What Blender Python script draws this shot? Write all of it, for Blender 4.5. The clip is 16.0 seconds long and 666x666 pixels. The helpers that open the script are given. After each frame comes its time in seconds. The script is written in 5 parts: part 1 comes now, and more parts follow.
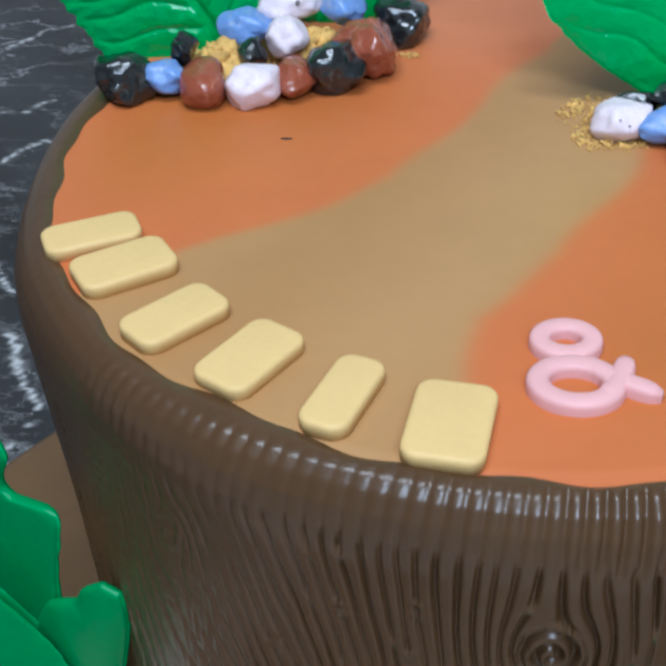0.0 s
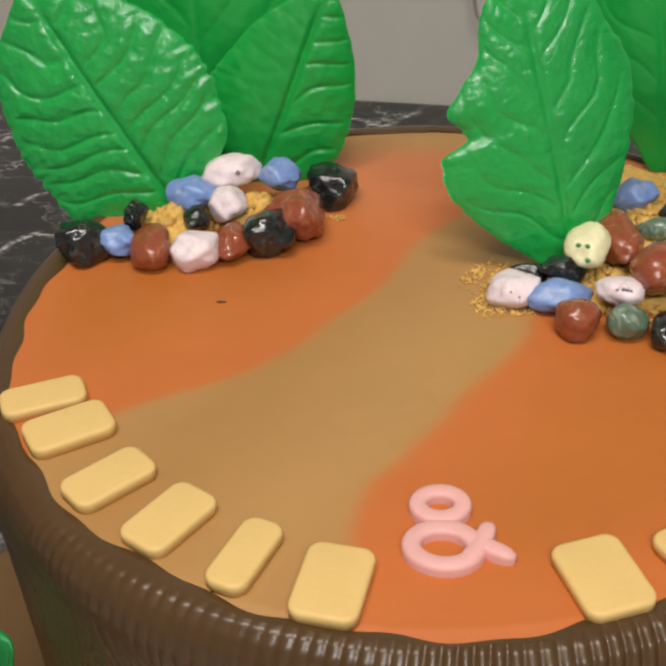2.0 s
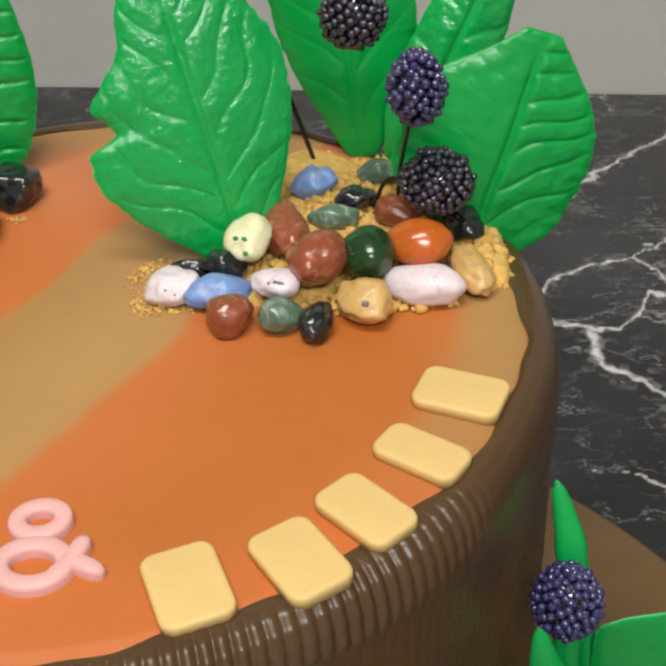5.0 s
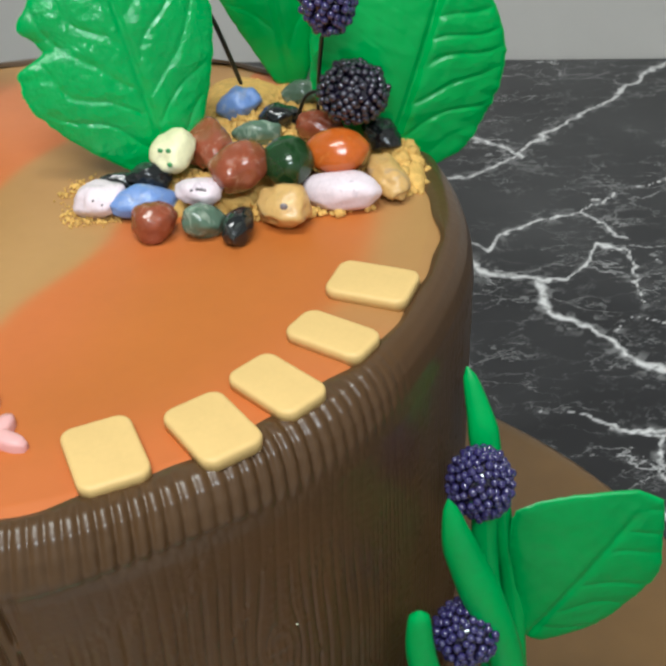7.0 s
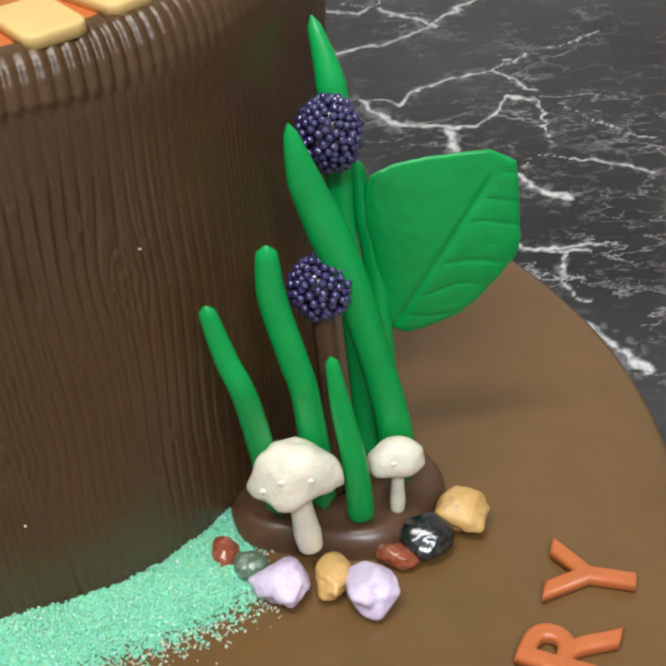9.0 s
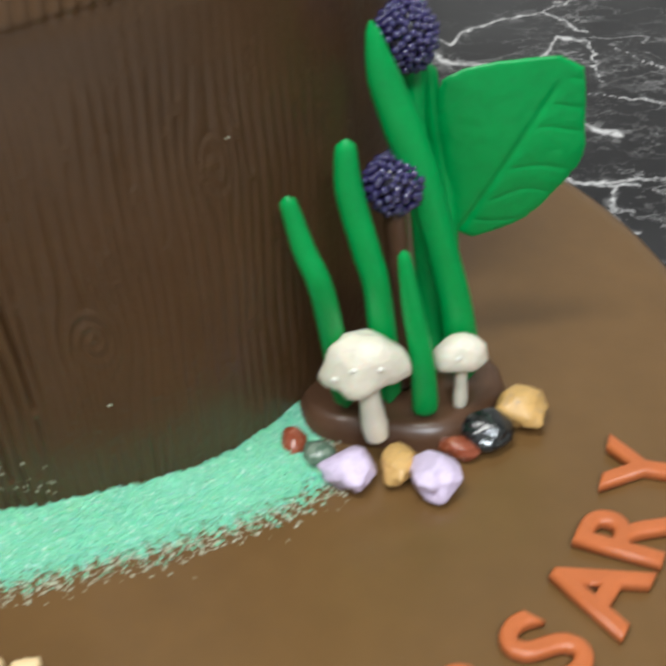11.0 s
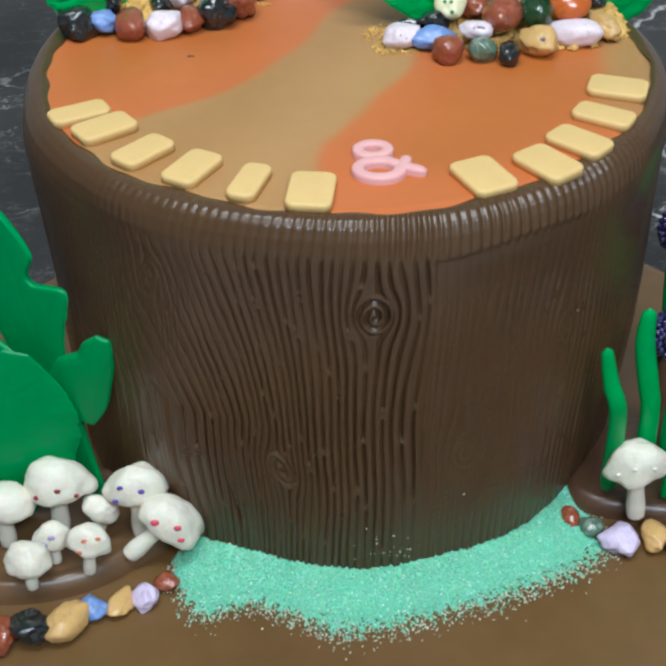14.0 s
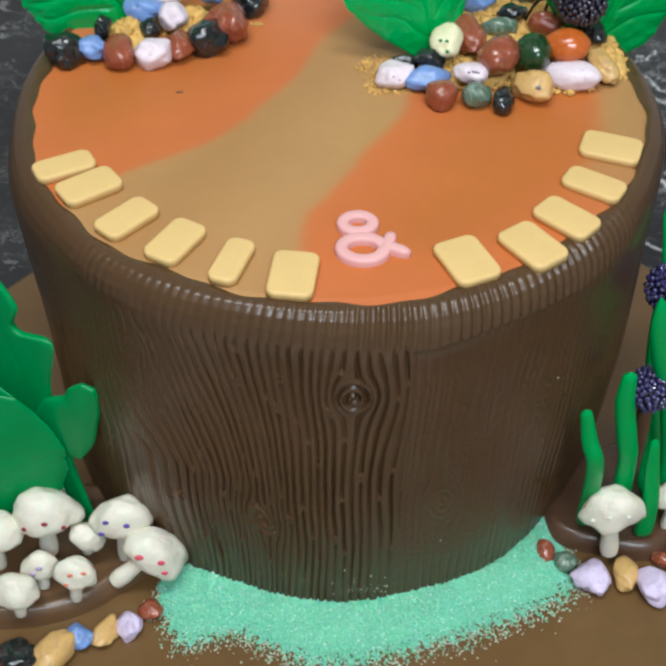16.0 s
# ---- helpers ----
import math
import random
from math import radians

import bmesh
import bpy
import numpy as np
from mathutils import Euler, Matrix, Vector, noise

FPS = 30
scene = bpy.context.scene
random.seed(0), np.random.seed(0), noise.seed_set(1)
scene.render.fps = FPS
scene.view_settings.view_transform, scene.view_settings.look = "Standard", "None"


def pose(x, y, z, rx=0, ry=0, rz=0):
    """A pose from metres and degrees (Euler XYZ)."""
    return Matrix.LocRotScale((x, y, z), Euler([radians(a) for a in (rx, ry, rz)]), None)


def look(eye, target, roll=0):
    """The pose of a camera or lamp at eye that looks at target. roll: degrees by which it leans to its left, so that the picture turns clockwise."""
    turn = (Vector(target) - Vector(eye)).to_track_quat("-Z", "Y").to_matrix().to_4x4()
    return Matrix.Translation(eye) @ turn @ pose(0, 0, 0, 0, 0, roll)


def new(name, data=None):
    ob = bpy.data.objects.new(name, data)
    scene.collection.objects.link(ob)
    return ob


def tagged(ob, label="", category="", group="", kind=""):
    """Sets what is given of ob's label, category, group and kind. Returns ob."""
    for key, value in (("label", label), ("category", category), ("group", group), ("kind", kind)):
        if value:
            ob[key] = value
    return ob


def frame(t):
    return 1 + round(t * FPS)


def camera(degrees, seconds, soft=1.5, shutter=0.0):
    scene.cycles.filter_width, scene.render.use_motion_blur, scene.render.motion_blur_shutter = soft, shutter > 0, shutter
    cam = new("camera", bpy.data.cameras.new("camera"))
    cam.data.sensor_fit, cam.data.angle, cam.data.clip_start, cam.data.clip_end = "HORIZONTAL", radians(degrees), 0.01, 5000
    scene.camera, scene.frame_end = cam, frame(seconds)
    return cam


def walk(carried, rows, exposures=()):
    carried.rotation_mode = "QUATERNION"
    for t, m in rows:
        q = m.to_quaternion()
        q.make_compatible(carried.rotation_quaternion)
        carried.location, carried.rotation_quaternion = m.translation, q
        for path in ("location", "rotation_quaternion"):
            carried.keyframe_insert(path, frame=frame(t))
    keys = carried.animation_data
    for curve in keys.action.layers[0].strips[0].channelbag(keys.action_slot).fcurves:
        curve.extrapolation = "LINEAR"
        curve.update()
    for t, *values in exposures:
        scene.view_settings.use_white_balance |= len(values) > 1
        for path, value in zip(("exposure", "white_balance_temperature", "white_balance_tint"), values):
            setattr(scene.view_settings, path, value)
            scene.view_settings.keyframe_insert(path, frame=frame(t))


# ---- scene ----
cam = camera(29.91, 16.0, soft=3.0, shutter=0.3)
PATH = [
(0, (-0.0263, -0.2716, 0.3078), (-0.0487, 0.0074, 0.0977), -2.47),
    (0.2, (-0.0230, -0.2690, 0.3100), (-0.1840, 1.3440, -0.8610), -2.5),
    (0.5, (-0.0248, -0.2780, 0.3359), (-0.0510, 0.0049, 0.1315), -2.52),
    (1, (-0.0206, -0.2881, 0.3477), (-0.0424, -0.0022, 0.1469), -1.62),
    (1.5, (-0.0108, -0.2898, 0.3532), (-0.0327, -0.0032, 0.1535), -1.92),
    (2, (-0.0022, -0.2878, 0.3531), (-0.0261, -0.0010, 0.1539), -2.23),
    (2.5, (-0.0032, -0.2881, 0.3558), (-0.0295, -0.0015, 0.1566), -2.36),
    (3, (0.0052, -0.2922, 0.3568), (-0.0203, -0.0045, 0.1591), -2.52),
    (3.5, (0.0155, -0.2939, 0.3582), (-0.0077, -0.0057, 0.1611), -2.84),
    (4, (0.0417, -0.2863, 0.3537), (0.0258, 0.0007, 0.1540), -3.12),
    (4.2, (0.0550, -0.2820, 0.3500), (-0.0220, 1.3590, -0.7920), -3.2),
    (4.5, (0.0637, -0.2774, 0.3469), (0.0567, 0.0082, 0.1446), -2.88),
    (4.7, (0.0672, -0.2745, 0.3482), (0.0608, 0.0100, 0.1445), -3.02),
    (6.8, (0.0865, -0.2988, 0.3372), (0.0869, -0.0141, 0.1336), -3.71),
    (7, (0.0863, -0.3018, 0.3342), (0.0865, -0.0176, 0.1299), -3.75),
    (7.5, (0.0985, -0.3183, 0.3198), (0.1058, -0.0348, 0.1146), -3.13),
    (7.7, (0.1060, -0.3320, 0.3080), (0.1490, 1.3020, -0.8440), -3.7),
    (8, (0.0985, -0.3395, 0.2899), (0.1140, -0.0561, 0.0851), -3.25),
    (8.2, (0.1030, -0.3500, 0.2780), (0.1670, 1.2740, -0.8880), -4.1),
    (8.5, (0.1018, -0.3562, 0.2697), (0.1134, -0.0734, 0.0638), -4.02),
    (8.7, (0.1055, -0.3564, 0.2649), (0.1170, -0.0731, 0.0596), -4.12),
    (10.8, (0.1125, -0.3657, 0.2548), (0.1158, -0.0854, 0.0452), -3.82),
    (11, (0.0944, -0.3794, 0.2552), (0.0963, -0.1014, 0.0426), -4.09),
    (11.3, (0.0640, -0.4130, 0.2660), (0.0980, 1.2110, -0.9010), -3.4),
    (11.5, (0.0580, -0.4180, 0.2849), (0.0595, -0.1406, 0.0715), -3.69),
    (12, (0.0104, -0.4395, 0.3035), (0.0152, -0.1617, 0.0907), -2.55),
    (12.5, (-0.0328, -0.4444, 0.3127), (-0.0220, -0.1723, 0.0928), -1.54),
    (12.8, (-0.0500, -0.4480, 0.3150), (0.0670, 1.0950, -0.9520), -1.2),
    (13, (-0.0454, -0.4456, 0.3234), (-0.0309, -0.1750, 0.1020), -1.79),
    (13.2, (-0.0530, -0.4480, 0.3320), (0.0600, 1.1180, -0.9070), -1.0),
    (13.5, (-0.0479, -0.4465, 0.3460), (-0.0302, -0.1695, 0.1327), -1.31),
    (14, (-0.0425, -0.4477, 0.3642), (-0.0186, -0.1691, 0.1537), -0.47),
    (14.5, (-0.0465, -0.4554, 0.3773), (-0.0200, -0.1767, 0.1673), -0.04),
    (15, (-0.0493, -0.4547, 0.3858), (-0.0234, -0.1811, 0.1691), 0.22),
    (15.5, (-0.0436, -0.4442, 0.4068), (-0.0138, -0.1810, 0.1781), 1.32),
    (15.8, (-0.0340, -0.4220, 0.4210), (0.0800, 1.0650, -0.9120), 0.5),
    (16, (-0.0293, -0.4020, 0.4241), (-0.0103, -0.1511, 0.1808), 0.66),
]
walk(cam, [(t, look(e, g, r)) for t, e, g, r in PATH],
     exposures=[(0, 0.0, 4950, 4), (1.0, -0.07, 5700, 6), (1.5, -0.11, 6550, 7), (2.5, -0.22, 7000, 12), (3.5, -0.23, 7100, 12), (4.5, -0.06, 6750, 8), (7, 0.14, 5950, 3), (7.5, 0.16, 5950, 4), (8.5, 0.24, 6200, 8), (11.5, 0.21, 5950, 5), (13, 0.13, 5500, 2), (13.5, 0.07, 5350, 2), (14.5, 0.0, 5550, 4), (16, 0.0, 5700, 4)])

# ---- light: ceiling lamps of a closed kitchen ----
world = bpy.data.worlds.new("world")
scene.world = world
world.use_nodes = True
world.node_tree.nodes["Background"].inputs[0].default_value = (0.9, 0.95, 1.0, 1)
world.node_tree.nodes["Background"].inputs[1].default_value = 0.05


def ceiling_lamp(x, y, z, sx, sy, watts, colour):
    d = bpy.data.lights.new("ceiling_lamp", "AREA")
    d.shape, d.size, d.size_y, d.energy, d.color = "RECTANGLE", sx, sy, watts, colour
    ob = new("ceiling_lamp", d)
    ob.matrix_world = pose(x, y, z)
    return ob


ceiling_lamp(-0.15, -0.35, 1.50, 0.9, 0.25, 15, (1.0, 0.95, 0.88))
ceiling_lamp(0.28, -1.35, 1.50, 0.9, 0.25, 26, (0.95, 0.97, 1.0))


# ---- materials ----
def material(name, colour, rough=0.5, metal=0.0, spec=0.5, coat=0.0, vary=0.12, scale=60.0, bump=0.0, bump_scale=200.0, sss=0.0, attr=None):
    m = bpy.data.materials.new(name)
    m.use_nodes = True
    nt = m.node_tree
    b = nt.nodes["Principled BSDF"]
    tc = nt.nodes.new("ShaderNodeTexCoord")
    n1 = nt.nodes.new("ShaderNodeTexNoise")
    n1.inputs["Scale"].default_value, n1.inputs["Detail"].default_value = scale, 6
    n2 = nt.nodes.new("ShaderNodeTexNoise")
    n2.inputs["Scale"].default_value, n2.inputs["Detail"].default_value = scale * 7, 4
    for n in (n1, n2):
        nt.links.new(tc.outputs["Object"], n.inputs["Vector"])
    mx = nt.nodes.new("ShaderNodeMath")
    mx.operation = "MULTIPLY_ADD"
    nt.links.new(n2.outputs["Fac"], mx.inputs[0])
    mx.inputs[1].default_value = 0.5
    nt.links.new(n1.outputs["Fac"], mx.inputs[2])
    rg = nt.nodes.new("ShaderNodeMapRange")
    rg.inputs["From Min"].default_value, rg.inputs["From Max"].default_value = 0.45, 1.05
    rg.inputs["To Min"].default_value, rg.inputs["To Max"].default_value = 1 - vary, 1 + vary
    nt.links.new(mx.outputs[0], rg.inputs["Value"])
    hs = nt.nodes.new("ShaderNodeHueSaturation")
    hs.inputs["Color"].default_value = (*colour, 1)
    if attr:
        at = nt.nodes.new("ShaderNodeAttribute")
        at.attribute_name = attr
        nt.links.new(at.outputs["Color"], hs.inputs["Color"])
    nt.links.new(rg.outputs["Result"], hs.inputs["Value"])
    nt.links.new(hs.outputs["Color"], b.inputs["Base Color"])
    b.inputs["Roughness"].default_value, b.inputs["Metallic"].default_value = rough, metal
    b.inputs["Specular IOR Level"].default_value, b.inputs["Coat Weight"].default_value = spec, coat
    b.inputs["Coat Roughness"].default_value = 0.12
    if sss:
        b.inputs["Subsurface Weight"].default_value, b.inputs["Subsurface Scale"].default_value = sss, 0.004
    if bump:
        nb = nt.nodes.new("ShaderNodeTexNoise")
        nb.inputs["Scale"].default_value, nb.inputs["Detail"].default_value = bump_scale, 5
        nt.links.new(tc.outputs["Object"], nb.inputs["Vector"])
        bp = nt.nodes.new("ShaderNodeBump")
        bp.inputs["Strength"].default_value, bp.inputs["Distance"].default_value = bump, 0.001
        nt.links.new(nb.outputs["Fac"], bp.inputs["Height"])
        nt.links.new(bp.outputs["Normal"], b.inputs["Normal"])
    return m


M_BARK = material("brown_fondant", (0.079, 0.0402, 0.0158), 0.31, spec=0.5, vary=0.12, scale=35, bump=0.12, bump_scale=350)
M_DISC = material("marbled_fondant", (1, 1, 1), 0.42, spec=0.35, vary=0.05, scale=30, bump=0.04, bump_scale=300, attr="tone")
M_BOARD = material("board_fondant", (0.150, 0.081, 0.028), 0.28, spec=0.5, vary=0.14, scale=14, bump=0.10, bump_scale=60)
M_WALL = material("wall_paint", (0.62, 0.59, 0.55), 0.7, vary=0.03, scale=6, bump=0.1, bump_scale=300)
M_CEIL = material("ceiling_paint", (0.8, 0.8, 0.78), 0.8, vary=0.03, scale=4)

# ---- mesh helpers ----


def mesh_object(name, verts, faces, mat, parent=None, label="", smooth=True):
    me = bpy.data.meshes.new(name)
    me.from_pydata([tuple(v) for v in verts], [], [tuple(f) for f in faces])
    me.materials.append(mat)
    if smooth:
        me.polygons.foreach_set("use_smooth", [True] * len(me.polygons))
    me.update()
    ob = new(name, me)
    if parent:
        ob.parent = parent
    if label:
        ob["label"] = label
    return ob


def part(name, bm, mat, parent=None, label="", smooth=True):
    me = bpy.data.meshes.new(name)
    bm.to_mesh(me)
    bm.free()
    me.materials.append(mat)
    if smooth:
        me.polygons.foreach_set("use_smooth", [True] * len(me.polygons))
    ob = new(name, me)
    if parent:
        ob.parent = parent
    if label:
        ob["label"] = label
    return ob


def box(name, lo, hi, mat, parent=None, bevel=0.0):
    bm = bmesh.new()
    bmesh.ops.create_cube(bm, size=1)
    for v in bm.verts:
        v.co = Vector([(lo[i] + hi[i]) / 2 + v.co[i] * (hi[i] - lo[i]) for i in range(3)])
    if bevel:
        bmesh.ops.bevel(bm, geom=bm.edges[:], offset=bevel, segments=2, affect="EDGES")
    return part(name, bm, mat, parent, smooth=False)


def grid_faces(nu, nv, wrap=False):
    u = np.arange(nu if wrap else nu - 1)
    v = np.arange(nv - 1)
    a, b = np.meshgrid(u, v, indexing="ij")
    c = (a + 1) % nu
    return np.stack([a * nv + b, c * nv + b, c * nv + b + 1, a * nv + b + 1], -1).reshape(-1, 4)


def big_mesh(name, co, faces, mat, parent=None, label=""):
    me = bpy.data.meshes.new(name)
    n, m = len(co), len(faces)
    me.vertices.add(n)
    me.vertices.foreach_set("co", np.asarray(co, np.float32).ravel())
    me.loops.add(m * 4)
    me.loops.foreach_set("vertex_index", np.asarray(faces, np.int32).ravel())
    me.polygons.add(m)
    me.polygons.foreach_set("loop_start", np.arange(0, m * 4, 4, dtype=np.int32))
    me.polygons.foreach_set("use_smooth", np.ones(m, bool))
    me.update(calc_edges=True)
    me.materials.append(mat)
    ob = new(name, me)
    if parent:
        ob.parent = parent
    if label:
        ob["label"] = label
    return ob


def seg_dist(px, py, line):
    """Signed distance from points to an open polyline: positive to its left."""
    best = np.full(px.shape, 1e9)
    sign = np.ones(px.shape)
    for (ax, ay), (bx, by) in zip(line, line[1:]):
        dx, dy = bx - ax, by - ay
        t = np.clip(((px - ax) * dx + (py - ay) * dy) / (dx * dx + dy * dy), 0, 1)
        ex, ey = px - ax - t * dx, py - ay - t * dy
        d = np.hypot(ex, ey)
        near = d < best
        best = np.where(near, d, best)
        sign = np.where(near, np.sign(dx * (py - ay) - dy * (px - ax)), sign)
    return best * sign


TOP = 0.160      # height of the cake above its board
COUNTER = -0.088

# ---- room ----
WALL_TURN = radians(-8.0)


def room():
    t = Matrix.Translation((0, 0.69, 0)) @ Matrix.Rotation(WALL_TURN, 4, "Z")
    for name, lo, hi in (("wall_north", (-2.2, 0.0, -0.95), (2.2, 0.12, 1.55)), ("wall_south", (-2.2, -3.3, -0.95), (2.2, -3.2, 1.55)),
                         ("wall_west", (-2.3, -3.2, -0.95), (-2.2, 0.0, 1.55)), ("wall_east", (2.2, -3.2, -0.95), (2.3, 0.0, 1.55))):
        tagged(box(name, lo, hi, M_WALL), kind="structure").matrix_world = t
    tagged(box("ceiling", (-2.3, -3.3, 1.55), (2.3, 0.12, 1.65), M_CEIL), kind="structure").matrix_world = t
    tagged(box("floor", (-2.3, -3.3, -1.0), (2.3, 0.12, -0.95), M_CEIL), kind="structure").matrix_world = t


room()

# ---- countertop ----
def marble():
    m = bpy.data.materials.new("black_marble")
    m.use_nodes = True
    nt = m.node_tree
    b = nt.nodes["Principled BSDF"]
    b.inputs["Roughness"].default_value, b.inputs["Specular IOR Level"].default_value = 0.28, 0.38
    tc = nt.nodes.new("ShaderNodeTexCoord")

    def add(kind, **kw):
        n = nt.nodes.new(kind)
        for k, v in kw.items():
            n.inputs[k].default_value = v
        return n

    def vein(scale, width, warp, seed, angle):
        mp = nt.nodes.new("ShaderNodeMapping")
        mp.inputs["Location"].default_value = (seed, seed * 1.7, 0)
        mp.inputs["Rotation"].default_value = (0, 0, angle)
        mp.inputs["Scale"].default_value = (1, 1.9, 1)
        nt.links.new(tc.outputs["Object"], mp.inputs["Vector"])
        nz = add("ShaderNodeTexNoise", Scale=scale * 2.2, Detail=8.0, Roughness=0.65)
        nt.links.new(mp.outputs[0], nz.inputs["Vector"])
        ad = nt.nodes.new("ShaderNodeVectorMath")
        ad.operation = "MULTIPLY_ADD"
        ad.inputs[1].default_value = (warp, warp, warp)
        nt.links.new(nz.outputs["Color"], ad.inputs[0])
        nt.links.new(mp.outputs[0], ad.inputs[2])
        vo = nt.nodes.new("ShaderNodeTexVoronoi")
        vo.feature = "DISTANCE_TO_EDGE"
        vo.inputs["Scale"].default_value = scale
        nt.links.new(ad.outputs[0], vo.inputs["Vector"])
        thick = add("ShaderNodeTexNoise", Scale=scale * 1.3, Detail=3.0)
        nt.links.new(mp.outputs[0], thick.inputs["Vector"])
        tr = nt.nodes.new("ShaderNodeMapRange")
        tr.inputs["From Min"].default_value, tr.inputs["From Max"].default_value = 0.42, 0.75
        tr.inputs["To Min"].default_value, tr.inputs["To Max"].default_value = width * 0.12, width
        nt.links.new(thick.outputs["Fac"], tr.inputs["Value"])
        dv = nt.nodes.new("ShaderNodeMath")
        dv.operation = "DIVIDE"
        nt.links.new(vo.outputs["Distance"], dv.inputs[0])
        nt.links.new(tr.outputs[0], dv.inputs[1])
        ivt = nt.nodes.new("ShaderNodeMath")
        ivt.operation = "SUBTRACT"
        ivt.use_clamp = True
        ivt.inputs[0].default_value = 1.0
        nt.links.new(dv.outputs[0], ivt.inputs[1])
        fade = add("ShaderNodeTexNoise", Scale=scale * 0.8, Detail=4.0)
        mp2 = nt.nodes.new("ShaderNodeMapping")
        mp2.inputs["Location"].default_value = (seed * 3 + 5, 1, 2)
        nt.links.new(tc.outputs["Object"], mp2.inputs["Vector"])
        nt.links.new(mp2.outputs[0], fade.inputs["Vector"])
        fr = nt.nodes.new("ShaderNodeMapRange")
        fr.inputs["From Min"].default_value, fr.inputs["From Max"].default_value = 0.42, 0.62
        nt.links.new(fade.outputs["Fac"], fr.inputs["Value"])
        mu = nt.nodes.new("ShaderNodeMath")
        mu.operation = "MULTIPLY"
        nt.links.new(ivt.outputs[0], mu.inputs[0])
        nt.links.new(fr.outputs[0], mu.inputs[1])
        return mu

    v2 = vein(11.0, 0.045, 0.12, 7.1, -0.4)
    v3 = vein(27.0, 0.04, 0.06, 4.4, 0.2)
    at = nt.nodes.new("ShaderNodeAttribute")
    at.attribute_name = "vein"
    grain = add("ShaderNodeTexNoise", Scale=170.0, Detail=6.0, Roughness=0.7)
    nt.links.new(tc.outputs["Object"], grain.inputs["Vector"])
    gr = nt.nodes.new("ShaderNodeMapRange")
    gr.inputs["From Min"].default_value, gr.inputs["From Max"].default_value = 0.29, 0.50
    nt.links.new(grain.outputs["Fac"], gr.inputs["Value"])
    gm = nt.nodes.new("ShaderNodeMath")
    gm.operation = "MULTIPLY"
    nt.links.new(at.outputs["Fac"], gm.inputs[0])
    nt.links.new(gr.outputs[0], gm.inputs[1])
    s2 = nt.nodes.new("ShaderNodeMath")
    s2.operation = "MULTIPLY"
    s2.inputs[1].default_value = 0.70
    nt.links.new(v2.outputs[0], s2.inputs[0])
    mx = nt.nodes.new("ShaderNodeMath")
    mx.operation = "MAXIMUM"
    nt.links.new(gm.outputs[0], mx.inputs[0])
    nt.links.new(s2.outputs[0], mx.inputs[1])
    sc = nt.nodes.new("ShaderNodeMath")
    sc.operation = "MULTIPLY"
    sc.inputs[1].default_value = 0.50
    nt.links.new(v3.outputs[0], sc.inputs[0])
    mx2 = nt.nodes.new("ShaderNodeMath")
    mx2.operation = "MAXIMUM"
    nt.links.new(mx.outputs[0], mx2.inputs[0])
    nt.links.new(sc.outputs[0], mx2.inputs[1])
    cloud = add("ShaderNodeTexNoise", Scale=5.0, Detail=6.0)
    nt.links.new(tc.outputs["Object"], cloud.inputs["Vector"])
    base = nt.nodes.new("ShaderNodeValToRGB")
    base.color_ramp.elements[0].position, base.color_ramp.elements[0].color = 0.35, (0.018, 0.018, 0.020, 1)
    base.color_ramp.elements[1].position, base.color_ramp.elements[1].color = 0.7, (0.060, 0.060, 0.062, 1)
    nt.links.new(cloud.outputs["Fac"], base.inputs[0])
    mix = nt.nodes.new("ShaderNodeMix")
    mix.data_type = "RGBA"
    nt.links.new(mx2.outputs[0], mix.inputs["Factor"])
    nt.links.new(base.outputs[0], mix.inputs["A"])
    mix.inputs["B"].default_value = (0.72, 0.71, 0.70, 1)
    nt.links.new(mix.outputs["Result"], b.inputs["Base Color"])
    return m


M_MARBLE = marble()


def value_noise(x, y, freq, seed):
    rs = np.random.RandomState(seed)
    g = rs.uniform(-1, 1, (256, 256))
    u, v = x * freq + 91.3, y * freq + 57.7
    i, j = np.floor(u).astype(int), np.floor(v).astype(int)
    a, b = u - i, v - j
    a, b = a * a * (3 - 2 * a), b * b * (3 - 2 * b)
    w = lambda p, q: g[p % 256, q % 256]
    return (w(i, j) * (1 - a) + w(i + 1, j) * a) * (1 - b) + (w(i, j + 1) * (1 - a) + w(i + 1, j + 1) * a) * b


